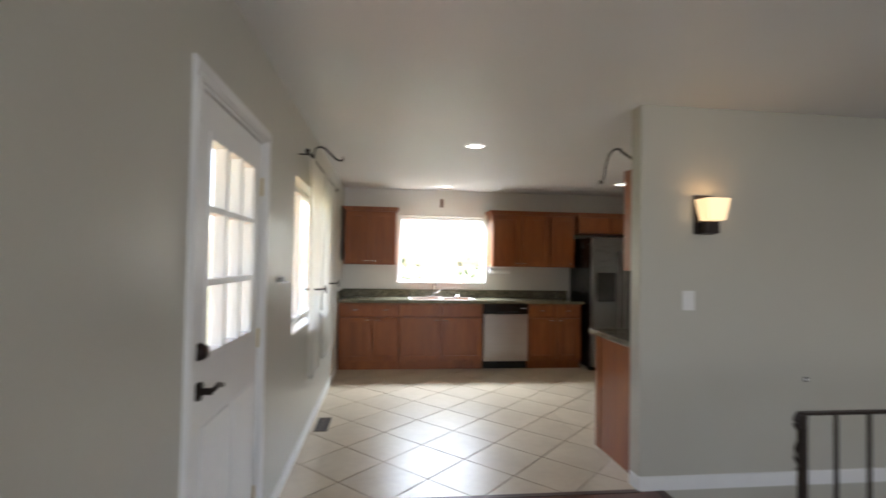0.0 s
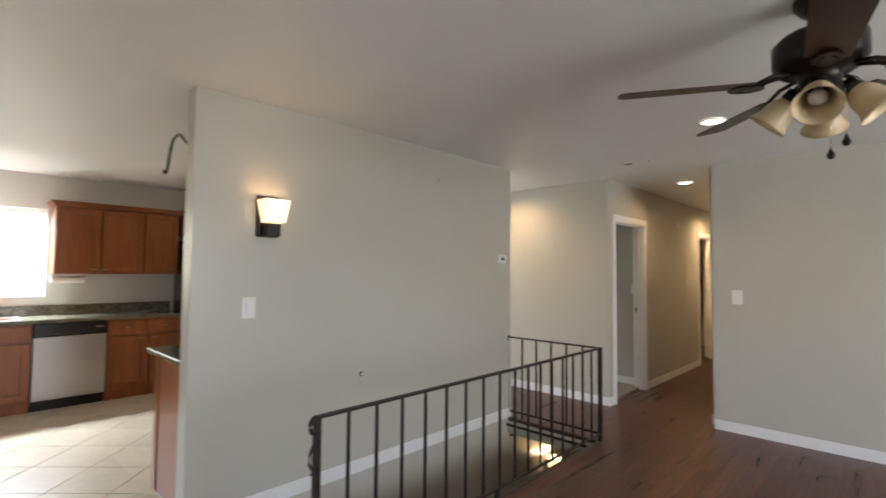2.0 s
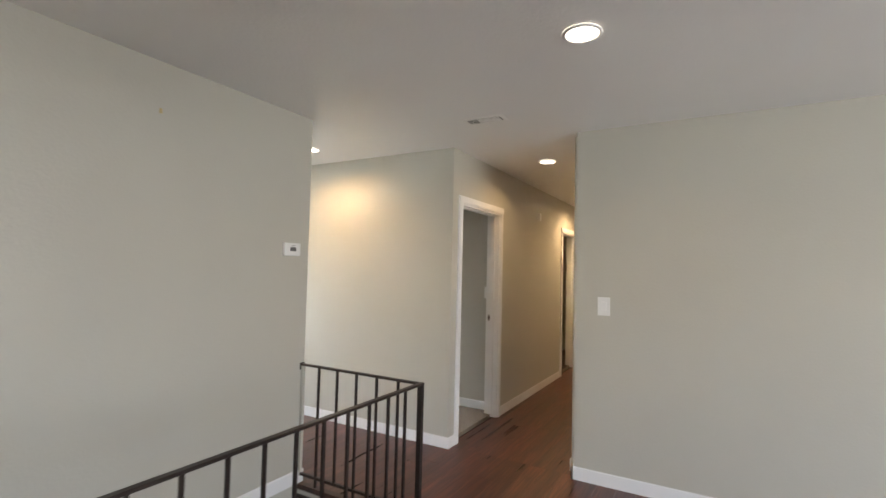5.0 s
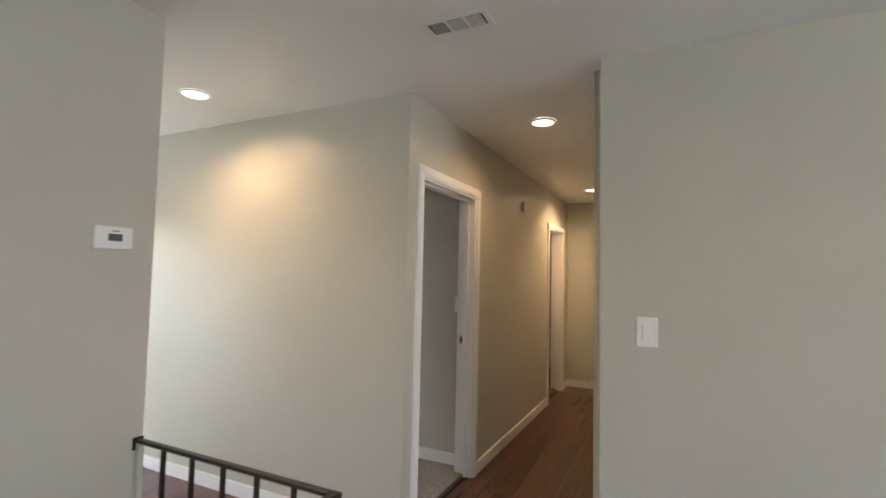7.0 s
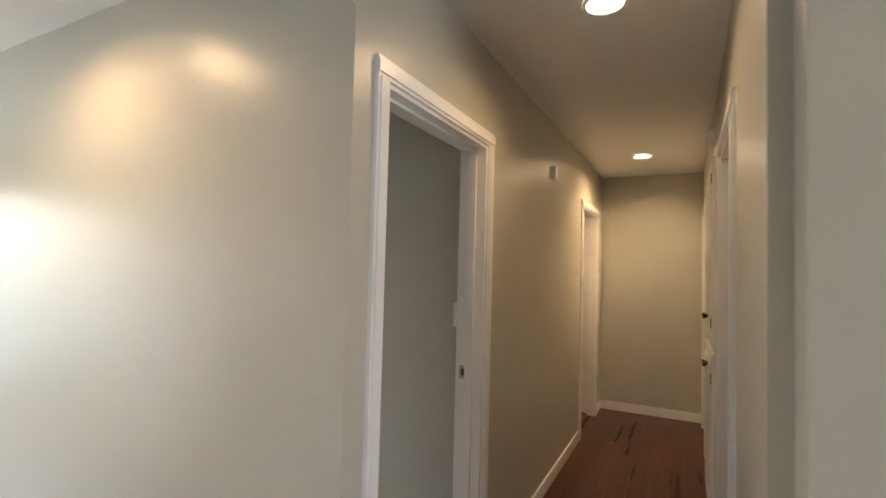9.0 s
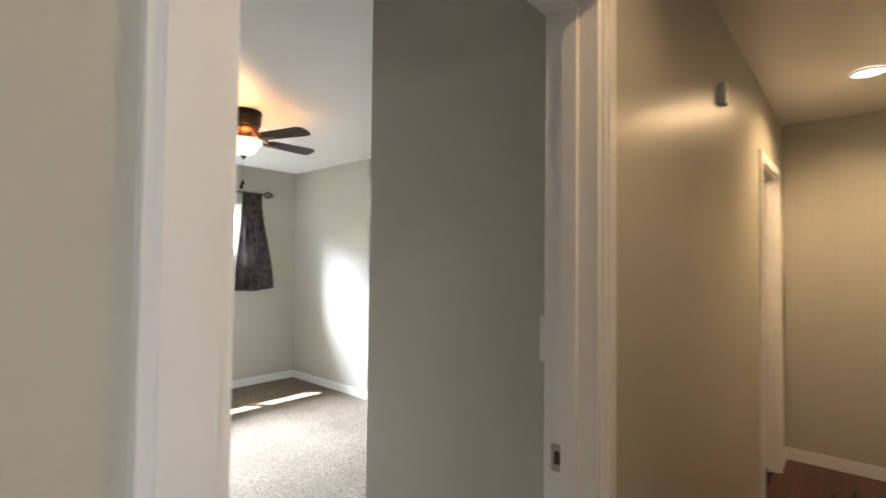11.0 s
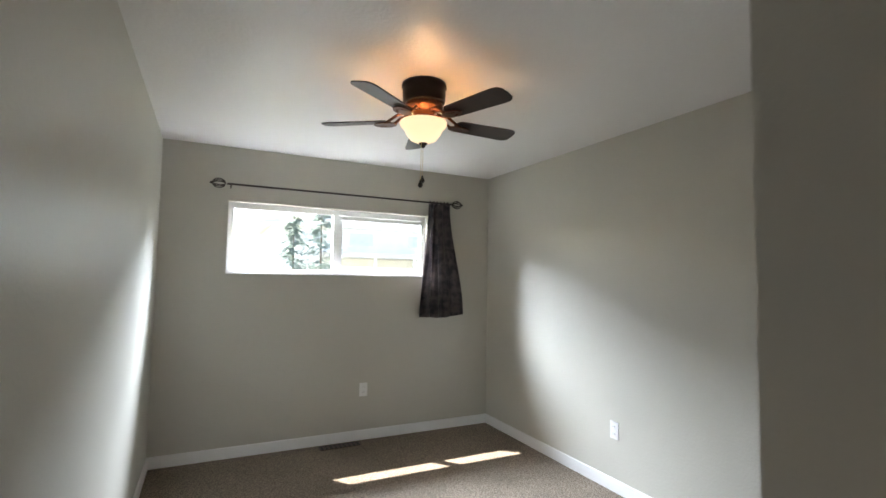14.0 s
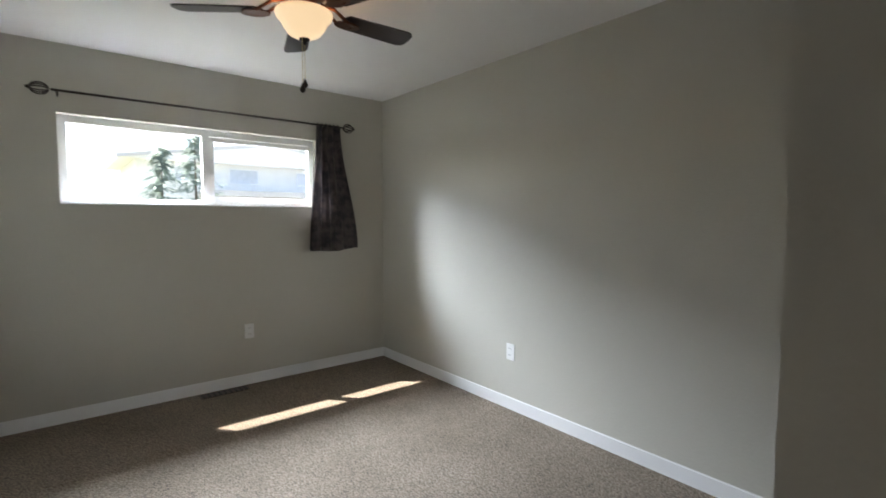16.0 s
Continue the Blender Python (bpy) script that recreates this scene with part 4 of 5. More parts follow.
for a, b, c, d in ((-0.015, -0.015, W2 + 0.015, 0.02), (-0.015, D2 - 0.05, W2 + 0.015, D2 + 0.015), (-0.015, 0.02, 0.02, D2 - 0.05), (W2 - 0.02, 0.02, W2 + 0.015, D2 - 0.05), (W2 / 2 - 0.02, 0.02, W2 / 2 + 0.02, D2 - 0.05)):
    boxpart("rim", (a, b, 0.0, c, d, 0.006), M_STEEL, sk)
for a, b in ((0.02, W2 / 2 - 0.02), (W2 / 2 + 0.02, W2 - 0.02)):
    bm = bmesh.new()
    y0, y1, z0 = 0.02, D2 - 0.05, -0.17
    box(bm, a, y0, z0, b, y1, z0 + 0.004)
    box(bm, a, y0, z0, a + 0.004, y1, 0.0)
    box(bm, b - 0.004, y0, z0, b, y1, 0.0)
    box(bm, a, y0, z0, b, y0 + 0.004, 0.0)
    box(bm, a, y1 - 0.004, z0, b, y1, 0.0)
    part("basin", bm, M_STEEL, sk)
fc = thing("faucet", ((sx0 + sx1) / 2 - 0.08, sy1 - 0.02, 0.908), "chrome gooseneck kitchen faucet behind the sink", "faucet")
bm = bmesh.new()
tube(bm, [(0, 0, 0)] + [(0, 0, 0.16)] + [(0, -0.06 + 0.06 * math.cos(a), 0.16 + 0.07 * math.sin(a)) for a in [k * math.pi / 8 for k in range(1, 9)]] + [(0, -0.12, 0.12)], 0.011, 12)
part("spout", bm, M_CHROME, fc)
boxpart("base", (-0.11, -0.022, 0, 0.11, 0.022, 0.018), M_CHROME, fc, bev=0.006)
bm = bmesh.new()
tube(bm, [(0.0, 0, 0.05), (0.05, 0, 0.075), (0.085, -0.01, 0.095)], 0.007, 8)
part("lever", bm, M_CHROME, fc)
sp = thing("side_sprayer", (sx1 - 0.18, sy1 - 0.02, 0.908), "chrome soap dish and sprayer on the sink", "sprayer")
bm = bmesh.new()
lathe(bm, [(0.0, 0.0), (0.05, 0.0), (0.055, 0.012), (0.045, 0.02), (0.02, 0.022), (0.018, 0.04), (0.0, 0.045)], 20)
part("body", bm, M_CHROME, sp)


def upper_cabinet(x0, x1, z0, z1, splits, label, y_back=YK, depth=0.33, knob_low=True, group="kitchen wall cabinets"):
    t = thing("wall_cabinet", (x0, y_back, z0), label, "cabinet", group)
    w, h = x1 - x0, z1 - z0
    boxpart("body", (0, -depth, 0, w, -0.002, h), M_CAB, t)
    bm = bmesh.new()
    for k, (o, za, zb) in enumerate(((0.012, h - 0.01, h + 0.012), (0.026, h + 0.012, h + 0.03), (0.038, h + 0.03, h + 0.046))):
        box(bm, -o, -depth - 0.018 - o, za, w + o, -0.002, zb)
    part("crown_moulding", bm, M_CAB, t, "stepped crown moulding")
    edges = [0] + [s - x0 for s in splits] + [w]
    for i, (a, b) in enumerate(zip(edges, edges[1:])):
        kx = (b - 0.05) if i % 2 == 0 else (a + 0.05)
        shaker(t, a + 0.008, b - 0.008, 0.012, h - 0.02, -depth, "door", (kx, 0.05) if h > 0.3 else None)
    return t


upper_cabinet(XW + 0.045, 0.595, 1.355, 2.085, [0.245], "cherry wood wall cabinet with two doors")
upper_cabinet(1.925, 3.115, 1.355, 2.085, [2.33, 2.745], "cherry wood wall cabinet with three doors and crown")
upper_cabinet(3.165, 4.07, 1.84, 2.085, [3.62], "short cherry wood cabinet above the refrigerator", depth=0.36)

fr = thing("refrigerator", (3.17, YK - 0.03, 0), "stainless and black side-by-side refrigerator with dispenser", "refrigerator")
boxpart("body", (0, -0.70, 0.03, 0.90, 0, 1.77), M_BLACK, fr, "black textured side panels", 0.008)
boxpart("freezer_door", (0.003, -0.775, 0.06, 0.39, -0.705, 1.765), M_STEELD, fr, "stainless door", 0.012)
boxpart("fridge_door", (0.397, -0.775, 0.06, 0.897, -0.705, 1.765), M_STEELD, fr, "stainless door", 0.012)
boxpart("dispenser", (0.07, -0.782, 0.92, 0.32, -0.772, 1.30), M_BLACK, fr, "black water and ice dispenser", 0.006)
for x in (0.355, 0.43):
    bm = bmesh.new()
    tube(bm, [(x, -0.775, 0.55), (x, -0.82, 0.58), (x, -0.82, 1.55), (x, -0.775, 1.58)], 0.012, 10)
    part("door_handle", bm, M_STEEL, fr)
boxpart("grille", (0.01, -0.70, 0.0, 0.89, -0.6, 0.055), M_BLACK, fr)

# peninsula behind the stair wall
pn = thing("peninsula_cabinet", (2.14, YS + WT, 0), "cherry wood peninsula cabinet with a plain end panel", "cabinet")
boxpart("body", (0.02, 0.002, 0.10, 1.5, 0.60, 0.865), M_CAB, pn)
boxpart("end_panel", (0.0, 0.002, 0.0, 0.02, 0.62, 0.865), M_CAB, pn, "plain cherry end panel", 0.002)
boxpart("corner_post", (-0.006, 0.55, 0.0, 0.0, 0.622, 0.865), M_CAB, pn)
tagged(boxpart("peninsula_worktop", (2.088, YS + WT + 0.002, 0.866, 3.70, YS + WT + 0.655, 0.902), M_GRAN, bev=0.006), "granite worktop on the peninsula cabinet", "worktop")
up = thing("peninsula_wall_cabinet", (2.19, YS + WT, 1.37), "cherry wood wall cabinet hung behind the stair wall", "cabinet")
boxpart("body", (0, 0.002, 0, 1.4, 0.30, 0.72), M_CAB, up, bev=0.002)
boxpart("door", (0.01, 0.301, 0.01, 0.46, 0.32, 0.70), M_CAB, up, bev=0.003)
boxpart("door", (0.47, 0.301, 0.01, 0.92, 0.32, 0.70), M_CAB, up, bev=0.003)
boxpart("door", (0.93, 0.301, 0.01, 1.39, 0.32, 0.70), M_CAB, up, bev=0.003)

pt = thing("paper_towel_holder", (2.08, YK - 0.16, 1.29), "white paper towel roll under the wall cabinet", "paper towel")
bm = bmesh.new()
lathe(bm, [(0.0, -0.14), (0.034, -0.14), (0.036, -0.135), (0.036, 0.135), (0.034, 0.14), (0.0, 0.14)], 24, (0, 0, 0), Matrix.Rotation(radians(90), 3, 'Y'))
part("roll", bm, M_PAPER, pt)
for x in (-0.15, 0.15):
    boxpart("bracket", (x - 0.006, -0.02, -0.02, x + 0.006, 0.02, 0.055), M_WHITEP, pt, bev=0.002)
wb = thing("wall_bracket", (1.25, YK, 2.25), "small bronze bracket above the kitchen window", "bracket")
boxpart("plate", (-0.022, -0.012, -0.06, 0.022, 0, 0.06), M_COPPER, wb, bev=0.003)


def plant_hook(at, rz, label):
    """A wrought iron swan-neck hook of about 0.3 m."""
    t = thing("plant_hook", at, label, "hook", rz=rz)
    bm = bmesh.new()
    pts = [(0, 0, -0.07), (0, 0, 0.0), (0.015, 0, 0.03), (0.05, 0, 0.045), (0.09, 0, 0.03), (0.14, 0, -0.02), (0.18, 0, -0.055), (0.215, 0, -0.065), (0.235, 0, -0.05), (0.23, 0, -0.03)]
    tube(bm, pts, 0.0075, 8)
    part("iron_arm", bm, M_IRON, t)
    boxpart("mount", (-0.012, -0.014, -0.09, 0.002, 0.014, -0.02), M_IRON, t, bev=0.002)
    return t


plant_hook((XW + 0.012, 4.1, 2.29), 0, "wrought iron plant hook high on the kitchen wall")
hk = thing("hanging_hook", (2.13, YS + WT, 2.10), "curved grey iron plant hook fixed behind the stair wall", "hook")
bm = bmesh.new()
tube(bm, [(0, 0.006, -0.06), (0, 0.03, 0.0), (0, 0.10, 0.045)] + [(0, 0.33 - 0.11 * math.cos(a), 0.10 + 0.055 * math.sin(a)) for a in [0.3 + k * 0.35 for k in range(8)]] + [(0, 0.47, 0.06), (0, 0.50, -0.02), (0, 0.53, -0.055), (0, 0.56, -0.055), (0, 0.57, -0.035)], 0.0085, 8)
part("iron_arm", bm, M_IRON, hk)
boxpart("mount", (-0.014, 0.0, -0.10, 0.014, 0.008, 0.0), M_IRON, hk, bev=0.002)

# ---- west wall: glazed door, curtains, hooks ----
d0, d1 = 1.785, 2.62
ed = doorway("door_5", 'y', (XW, XW - 0.16), d0, d1, 2.0, "white moulded frame of the exterior door", stop=False)
ld = thing("exterior_door", (XW - 0.030, d0 + 0.017, 0), "white exterior door with nine glass lites, closed", "door")
LW, LH = d1 - d0 - 0.034, 1.98
gy0, gy1, gz0, gz1 = 0.11, LW - 0.135, 1.06, 1.85
bm = bmesh.new()
box(bm, -0.022, 0, 0.01, 0.022, LW, gz0)
box(bm, -0.022, 0, gz1, 0.022, LW, LH)
box(bm, -0.022, 0, gz0, 0.022, gy0, gz1)
box(bm, -0.022, gy1, gz0, 0.022, LW, gz1)
part("leaf", bm, M_TRIM, ld)
for k in range(4):
    y = gy0 + (gy1 - gy0) * k / 3
    boxpart("muntin", (-0.028, y - 0.012, gz0 - 0.012, 0.028, y + 0.012, gz1 + 0.012), M_TRIM, ld, bev=0.003)
    z = gz0 + (gz1 - gz0) * k / 3
    for j in range(3):
        ya = gy0 + (gy1 - gy0) * j / 3 + 0.012
        boxpart("muntin", (-0.027, ya, z - 0.012, 0.027, ya + (gy1 - gy0) / 3 - 0.024, z + 0.012), M_TRIM, ld, bev=0.003)
for i in range(3):
    for j in range(3):
        g = boxpart("pane", (-0.003, gy0 + (gy1 - gy0) * i / 3 + 0.01, gz0 + (gz1 - gz0) * j / 3 + 0.01, 0.003, gy0 + (gy1 - gy0) * (i + 1) / 3 - 0.01, gz0 + (gz1 - gz0) * (j + 1) / 3 - 0.01), M_GLASS, ld)
        g.visible_shadow = False
for a, b in ((0.10, LW / 2 - 0.03), (LW / 2 + 0.03, LW - 0.10)):
    boxpart("panel", (0.021, a, 0.16, 0.030, b, 0.82), M_TRIM, ld, bev=0.004)
bm = bmesh.new()
lathe(bm, [(0.0, 0.0), (0.032, 0.0), (0.032, 0.012), (0.012, 0.016), (0.012, 0.05), (0.0, 0.052)], 20, (0.022, 0.06, 0.955), Matrix.Rotation(radians(90), 3, 'Y'))
tube(bm, [(0.066, 0.06, 0.955), (0.07, 0.09, 0.958), (0.068, 0.13, 0.962), (0.07, 0.165, 0.95)], 0.009, 8)
part("door_handle", bm, M_BRONZE, ld, "dark bronze lever handle")
bm = bmesh.new()
lathe(bm, [(0.0, 0.03), (0.02, 0.03), (0.03, 0.012), (0.032, 0.0)], 20, (0.022, 0.06, 1.09), Matrix.Rotation(radians(90), 3, 'Y'))
part("deadbolt", bm, M_BRONZE, ld, "dark bronze deadbolt")
for z in (0.25, 1.02, 1.77):
    boxpart("hinge", (0.0225, LW - 0.012, z - 0.045, 0.030, LW + 0.004, z + 0.045), M_BRASS, ld, "yellowed brass hinge")

hr = thing("key_rack", (XW, 3.02, 1.29), "small dark metal hook rack on the wall", "hook rack")
boxpart("bar", (0, -0.06, -0.014, 0.012, 0.06, 0.014), M_IRON, hr, bev=0.002)
for y in (-0.04, 0.0, 0.04):
    boxpart("hook", (0.012, y - 0.005, -0.02, 0.04, y + 0.005, -0.008), M_CHROME, hr)

crod = thing("sheer_curtain_rod", (XW + 0.07, 3.50, 2.15), "thin dark curtain rod above the side window", "curtain rod")
bm = bmesh.new()
tube(bm, [(0, -0.04, 0), (0, 1.75, 0)], 0.007, 8)
part("rod", bm, M_IRON, crod)
for y in (-0.05, 1.76):
    bm = bmesh.new()
    lathe(bm, [(0.0, 0.02), (0.016, 0.01), (0.018, 0.0), (0.012, -0.014), (0.0, -0.02)], 14, (0, y, 0))
    part("finial", bm, M_IRON, crod)
for y in (0.02, 1.7):
    boxpart("bracket", (-0.069, y - 0.008, -0.012, 0.0, y + 0.008, -0.004), M_IRON, crod)


def sheer(y0, y1, y0b, y1b, z0, seed, label):
    t = thing("sheer_curtain", (XW + 0.07, y0, z0), label, "curtain", "sheer curtains", rz=90)
    part("cloth", pleated(0, y1 - y0, y0b - y0, y1b - y0, 2.15 - z0, 0.0, 7, 0.022, seed), M_SHEER, t)


sheer(3.62, 4.28, 3.78, 4.2, 0.52, 11, "white sheer curtain panel hanging beside the window")
sheer(4.32, 5.1, 4.5, 5.05, 0.52, 12, "white sheer curtain panel hanging beside the window")
for y in (3.9, 4.85):
    hb = thing("curtain_holdback", (XW, y, 1.18), "dark iron curtain holdback on the wall", "holdback")
    bm = bmesh.new()
    tube(bm, [(0, 0, 0), (0.09, 0, 0), (0.13, 0.0, 0.0), (0.145, 0.03, 0.01), (0.145, 0.10, 0.012)], 0.007, 8)
    part("arm", bm, M_IRON, hb)
    bm = bmesh.new()
    lathe(bm, [(0.0, 0.006), (0.03, 0.005), (0.035, 0.0), (0.03, -0.005), (0.0, -0.006)], 18, (0.15, 0.05, 0.0), Matrix.Rotation(radians(90), 3, 'Y'))
    part("rosette", bm, M_IRON, hb)

# ---- linen cabinet in the hall ----
lc = thing("linen_cabinet", (7.80, HS, 0), "cream painted built-in linen cabinet with four doors", "cabinet")
LCW = 0.80
boxpart("frame", (0, 0.0, 0.0, LCW, 0.014, 2.12), M_TRIM, lc, bev=0.002)
for i, (a, b) in enumerate(((0.05, LCW / 2 - 0.01), (LCW / 2 + 0.01, LCW - 0.05))):
    for z0, z1, kz in ((0.12, 1.03, 0.93), (1.07, 2.05, 1.20)):
        bm = bmesh.new()
        box(bm, a, 0.0145, z0, b, 0.032, z1, 0.003)
        d = part("door", bm, M_TRIM, lc)
        boxpart("raised_panel", (a + 0.05, 0.0315, z0 + 0.06, b - 0.05, 0.038, z1 - 0.06), M_TRIM, d, bev=0.004)
        bm = bmesh.new()
        kx = b - 0.03 if i == 0 else a + 0.03
        lathe(bm, [(0.007, 0.0), (0.007, 0.012), (0.015, 0.02), (0.013, 0.03), (0.0, 0.033)], 14, (kx, 0.032, kz), Matrix.Rotation(radians(-90), 3, 'X'))
        part("knob", bm, M_BRONZE, d, "dark bronze knob")
        hx = a if i == 0 else b
        for hz in (z0 + 0.12, z1 - 0.12):
            boxpart("hinge", (hx - 0.012, 0.0325, hz - 0.025, hx + 0.012, 0.036, hz + 0.025), M_BRONZE, d)

# ---- outside ----


def conifer(at, h, seed, label):
    rnd = random.Random(seed)
    t = thing("conifer_tree", at, label, "tree")
    bm = bmesh.new()
    lathe(bm, [(0.11, 0), (0.08, h * 0.3), (0.03, h * 0.75), (0.006, h)], 10)
    part("trunk", bm, M_BARK, t)
    verts, faces = [], []
    for k in range(230):
        f = (k + rnd.random()) / 230
        z = h * (0.10 + 0.88 * f)
        ln = (1 - f) ** 0.85 * h * 0.34 * rnd.uniform(0.55, 1.15) + 0.10
        a = rnd.uniform(0, 6.283)
        droop = rnd.uniform(-0.35, 0.05)
        d = Vector((math.cos(a), math.sin(a), droop))
        for j in range(15):
            u = (j + 1) / 15
            c = Vector((0, 0, z)) + d * ln * u + Vector((rnd.gauss(0, 0.03), rnd.gauss(0, 0.03), rnd.gauss(0, 0.03)))
            s = 0.05 + 0.10 * (1 - u * 0.4) * rnd.uniform(0.6, 1.2)
            side = Vector((-d.y, d.x, 0)) * s * rnd.choice((-1, 1))
            fwd = d * s * 1.2 + Vector((0, 0, rnd.uniform(-0.10, 0.06)))
            i = len(verts)
            verts += [c, c + fwd * 0.5 + side, c + fwd * 1.3 + side * 0.6]
            faces.append((i, i + 1, i + 2))
    me = bpy.data.meshes.new("crown")
    me.from_pydata([tuple(v) for v in verts], [], faces)
    me.materials.append(M_LEAF)
    ob = new("crown", me)
    ob.parent = t
    ob["label"] = "needled boughs coloured pale in place of outdoor glare"
    return t


def shrub(at, r, seed, label):
    rnd = random.Random(seed)
    t = thing("shrub", at, label, "shrub")
    bm = bmesh.new()
    for k in range(7):
        a = rnd.uniform(0, 6.28)
        tube(bm, [(0, 0, 0), (r * 0.3 * math.cos(a), r * 0.3 * math.sin(a), r * 0.6), (r * 0.7 * math.cos(a), r * 0.7 * math.sin(a), r * rnd.uniform(0.9, 1.5))], 0.03, 6)
    part("branches", bm, M_BARK, t)
    verts, faces = [], []
    for k in range(2600):
        d = Vector((rnd.gauss(0, 1), rnd.gauss(0, 1), rnd.gauss(0, 1))).normalized() * r * rnd.uniform(0.45, 1.0) * (1 + 0.25 * math.sin(k))
        c = Vector((d.x, d.y, r * 0.9 + d.z * 0.85))
        e1 = Vector((rnd.gauss(0, 1), rnd.gauss(0, 1), rnd.gauss(0, 1))).normalized() * 0.11
        e2 = Vector((rnd.gauss(0, 1), rnd.gauss(0, 1), rnd.gauss(0, 1))).normalized() * 0.07
        i = len(verts)
        verts += [c - e1, c + e2, c + e1, c - e2]
        faces.append((i, i + 1, i + 2, i + 3))
    me = bpy.data.meshes.new("foliage")
    me.from_pydata([tuple(v) for v in verts], [], faces)
    me.materials.append(M_BUSH)
    ob = new("foliage", me)
    ob.parent = t
    return t


conifer((10.2, 20.0, -2.9), 7.0, 3, "tall blue-green conifer tree in the yard outside")
conifer((9.35, 20.6, -2.9), 6.6, 5, "smaller blue-green conifer tree behind the yard")
shrub((0.6, 15.0, -2.9), 2.35, 7, "rounded green shrub outside the kitchen window")
shrub((3.4, 16.5, -2.9), 2.3, 8, "rounded green shrub outside the kitchen window")

hs = thing("neighbour_house", (17.5, 34.0, -2.9), "pale two-storey house with a low gable roof and a carport", "house")
boxpart("wall", (-7.4, 0, 0, 7.4, 8, 7.55), M_SIDING, hs)
bm = bmesh.new()
ap = [bm.verts.new(p) for p in ((-8.2, -0.7, 7.45), (8.2, -0.7, 7.45), (0, -0.7, 8.76), (-8.2, 8.6, 7.45), (8.2, 8.6, 7.45), (0, 8.6, 8.76))]
for q in ((0, 1, 2), (5, 4, 3), (0, 2, 5, 3), (1, 4, 5, 2), (0, 3, 4, 1)):
    bm.faces.new([ap[i] for i in q])
house_roof = part("roof", bm, M_SIDING, hs)
for sx in (-1, 1):
    bm = bmesh.new()
    vs = [bm.verts.new(p) for p in ((sx * 8.3, -0.78, 7.40), (0, -0.78, 8.72), (0, -0.78, 8.92), (sx * 8.3, -0.78, 7.60), (sx * 8.3, -0.70, 7.40), (0, -0.70, 8.72), (0, -0.70, 8.92), (sx * 8.3, -0.70, 7.60))]
    for q in ((0, 1, 2, 3), (7, 6, 5, 4), (0, 4, 5, 1), (3, 2, 6, 7), (0, 3, 7, 4)):
        bm.faces.new([vs[i] for i in q])
    part("fascia", bm, M_ROOF, house_roof, "grey fascia board")
for x, w in ((-5.6, 1.4), (-2.6, 1.8), (1.6, 1.4), (4.6, 1.6)):
    wdw = boxpart("window", (x, -0.04, 6.3, x + w, -0.005, 7.25), M_TRIM, hs)
    boxpart("pane", (x + 0.08, -0.05, 6.38, x + w - 0.08, -0.041, 7.17), M_SKYGLASS, wdw)
boxpart("carport_roof", (-4.5, -3.0, 5.45, 6.5, -0.06, 5.75), M_ROOF, hs, "flat grey carport roof")
for x in (-4.2, -1.6, 1.0, 3.6, 6.2):
    boxpart("carport_post", (x - 0.08, -2.9, 0, x + 0.08, -2.74, 5.45), M_TRIM, hs)
fn = thing("yard_fence", (8.0, 25.0, -2.9), "pale board fence along the yard", "fence")
for i in range(44):
    boxpart("board", (-16 + i * 0.75, 0, 0.0, -16 + i * 0.75 + 0.72, 0.03, 3.15), M_SIDING, fn)

# slatted porch roof outside the glazed door
pr = thing("porch_roof", (XW - 0.16, 0.6, 2.25), "cedar slat porch roof outside the glazed door", "porch roof")
for i in range(16):
    boxpart("slat", (-2.6, 0.19 * i, 0.0, -0.02, 0.19 * i + 0.11, 0.035), M_PERG, pr)
for x in (-2.5, -1.3, -0.12):
    boxpart("beam", (x - 0.05, 0, 0.0352, x + 0.05, 3.1, 0.16), M_PERG, pr)
for y in (0.1, 2.9):
    boxpart("post", (-2.55, y - 0.05, -5.15, -2.45, y + 0.05, 0.0), M_PERG, pr)
structure(boxpart("porch_deck", (XW - 3.2, 0.2, -0.2, XW - 0.16, 4.0, -0.06), M_PERG), "wooden porch deck", "deck")

# ---- floor pieces: tiles and planks ----


def clip_poly(poly, x0, y0, x1, y1):
    for ax, lim, keep in ((0, x0, 1), (0, x1, -1), (1, y0, 1), (1, y1, -1)):
        out = []
        for i in range(len(poly)):
            a, b = poly[i], poly[(i + 1) % len(poly)]
            ia, ib = (a[ax] - lim) * keep >= 0, (b[ax] - lim) * keep >= 0
            if ia:
                out.append(a)
            if ia != ib:
                f = (lim - a[ax]) / (b[ax] - a[ax])
                out.append((a[0] + (b[0] - a[0]) * f, a[1] + (b[1] - a[1]) * f))
        poly = out
        if len(poly) < 3:
            return []
    return poly


def slab(name, poly, z0, z1, m, parent, inset=0.0012):
    cx, cy = sum(p[0] for p in poly) / len(poly), sum(p[1] for p in poly) / len(poly)
    k = len(poly)
    vs = [(x - cx, y - cy, z0 - z1) for x, y in poly] + [(x - cx, y - cy, -inset) for x, y in poly]
    tops = []
    for x, y in poly:
        d = Vector((cx - x, cy - y))
        d = d.normalized() * min(inset * 1.6, d.length * 0.2)
        tops.append((x - cx + d.x, y - cy + d.y, 0.0))
    vs += tops
    fs = [tuple(range(2 * k, 3 * k))]
    for i in range(k):
        j = (i + 1) % k
        fs += [(i, j, k + j, k + i), (k + i, k + j, 2 * k + j, 2 * k + i)]
    me = bpy.data.meshes.new(name)
    me.from_pydata(vs, [], fs)
    me.materials.append(m)
    ob = new(name, me)
    ob.location = (cx, cy, z1)
    ob.parent = parent
    return ob


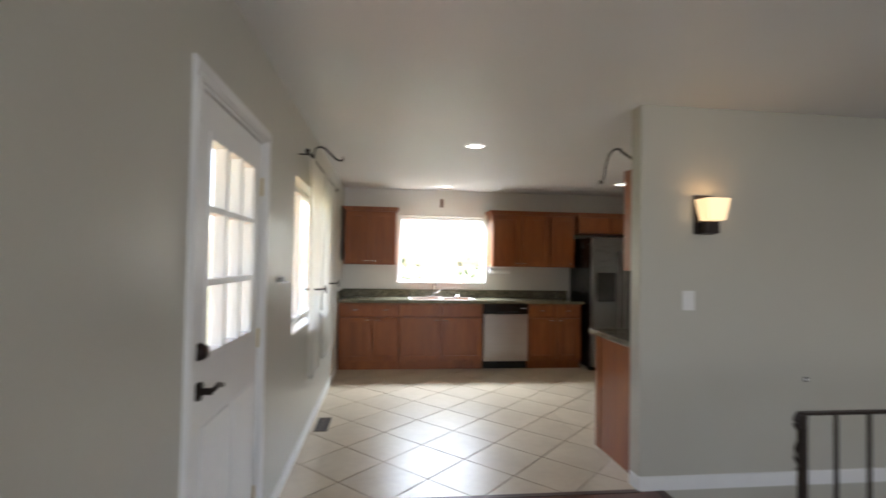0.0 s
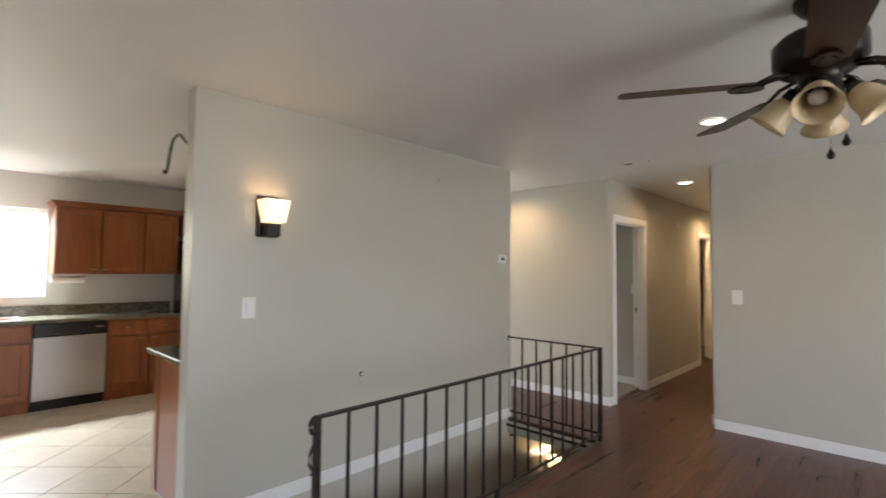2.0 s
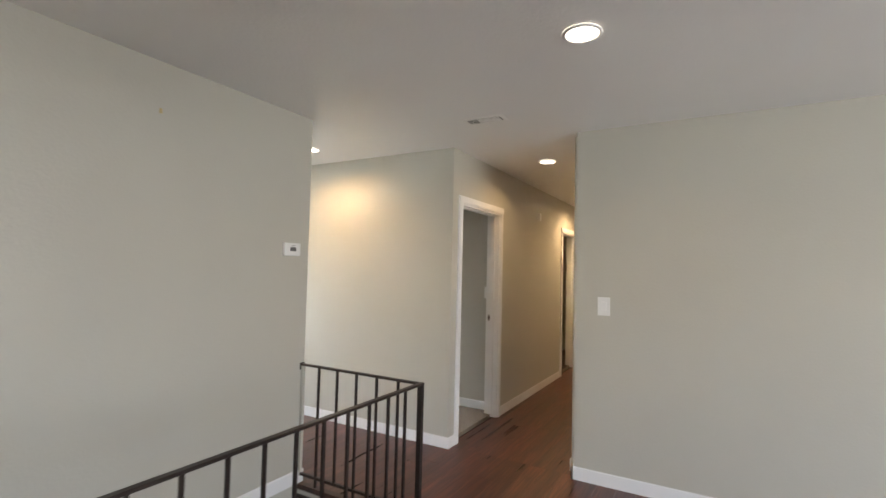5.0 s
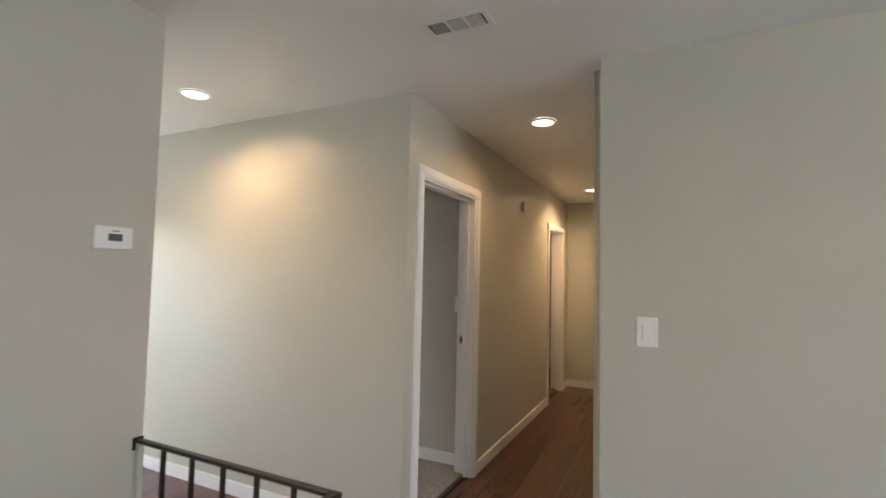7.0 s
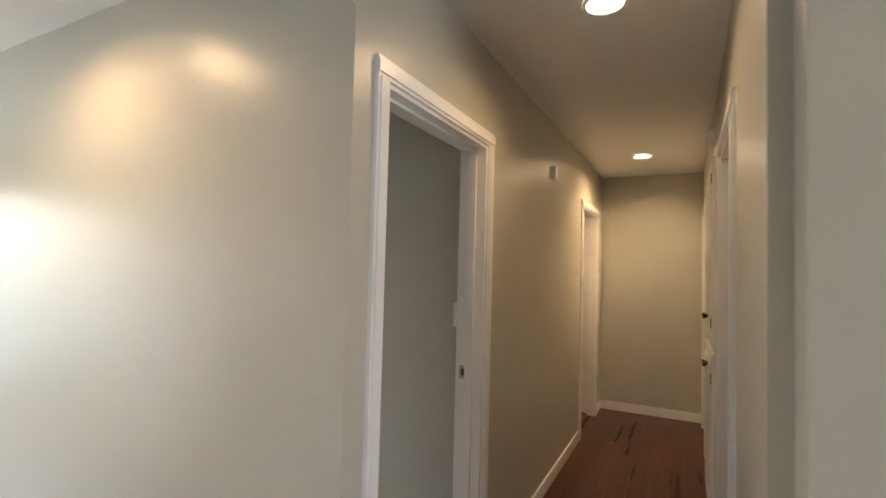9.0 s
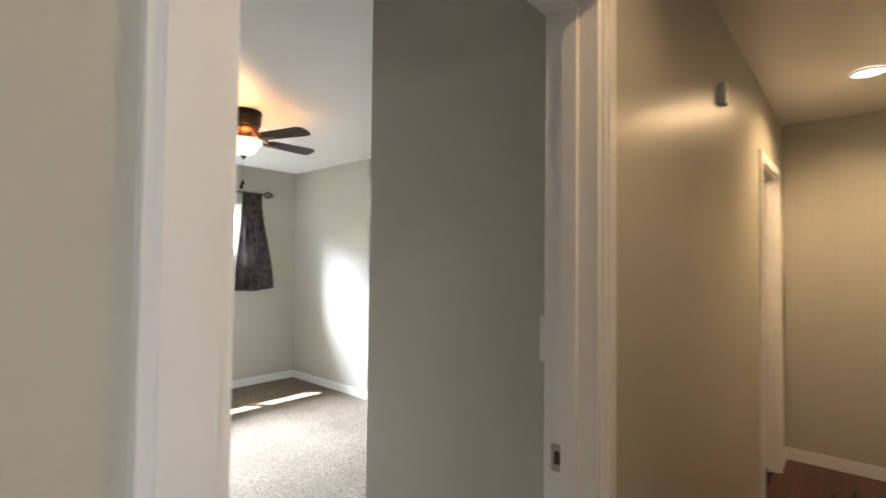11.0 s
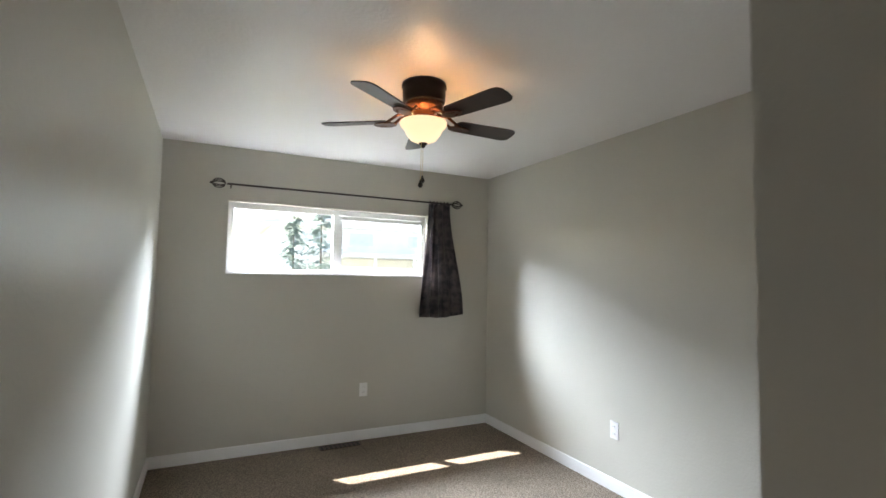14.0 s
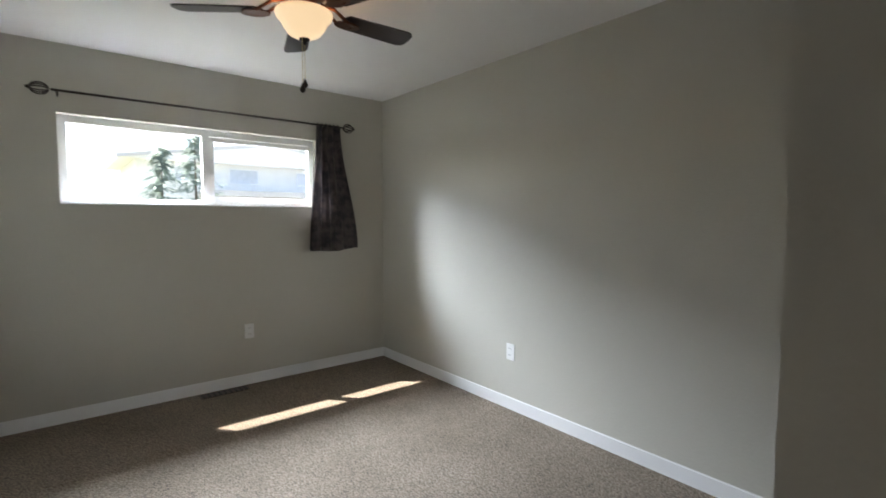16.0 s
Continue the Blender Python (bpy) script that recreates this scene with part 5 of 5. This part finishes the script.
TS, TG = 0.405, 0.006                                   # tile side and joint
areas = ((XW, YS, 2.083, YK), (2.083, YS + WT, 5.047, YK), (5.047, 4.6, XE, YK))
c45 = math.sqrt(0.5)
for ax0, ay0, ax1, ay1 in areas:
    for i in range(-30, 31):
        for j in range(-30, 31):
            u0, v0 = i * TS + TG / 2, j * TS + TG / 2
            q = [(u0, v0), (u0 + TS - TG, v0), (u0 + TS - TG, v0 + TS - TG), (u0, v0 + TS - TG)]
            poly = [(0.78 + (u - v) * c45, 3.25 + (u + v) * c45) for u, v in q]
            poly = clip_poly(poly, ax0, ay0, ax1, ay1)
            if len(poly) >= 3:
                area2 = abs(sum(poly[k][0] * poly[(k + 1) % len(poly)][1] - poly[(k + 1) % len(poly)][0] * poly[k][1] for k in range(len(poly))))
                if area2 > 0.004:
                    slab("tile", poly, -0.012, 0.0, M_TILE, floor_tile)

PW, PL = 0.125, 1.22
rnd = random.Random(21)
far = []
for bx0, by0, bx1, by1 in ((XW, YL, XE + 0.05, STY - 0.03), (XW, STY - 0.03, STX0 - 0.03, YS), (STX1 + 0.03, STY - 0.03, XE + 0.05, YS), (5.047, YS, XE, 4.6), (XE + 0.05, HS - 0.06, HX, HN + 0.03)):
    y = by1
    while y > by0:
        x = bx0 - rnd.uniform(0, PL)
        while x < bx1:
            poly = clip_poly([(x + 0.0006, y - PW + 0.0006), (x + PL - 0.0006, y - PW + 0.0006), (x + PL - 0.0006, y - 0.0006), (x + 0.0006, y - 0.0006)], bx0, by0, bx1, by1)
            if len(poly) >= 3:
                if y > -0.6:
                    slab("plank", poly, -0.012, 0.0, M_WOOD, floor_wood, 0.0002)
                else:
                    far.append(poly)
            x += PL
        y -= PW
bm = bmesh.new()
for poly in far:
    xs, ys = [p[0] for p in poly], [p[1] for p in poly]
    box(bm, min(xs), min(ys), -0.012, max(xs), max(ys), 0.0)
tagged(part("far_planks", bm, M_WOOD, floor_wood), kind="stuff")
structure(boxpart("threshold_trim", (XW, YS - 0.03, 0.0, 2.083, YS + 0.01, 0.006), M_BLADE, bev=0.002), "dark wooden threshold strip between tile and laminate", "trim")
structure(boxpart("threshold_trim", (5.06, 4.58, 0.0, XE - 0.014, 4.62, 0.006), M_BLADE, bev=0.002), "dark wooden threshold strip between tile and laminate", "trim")
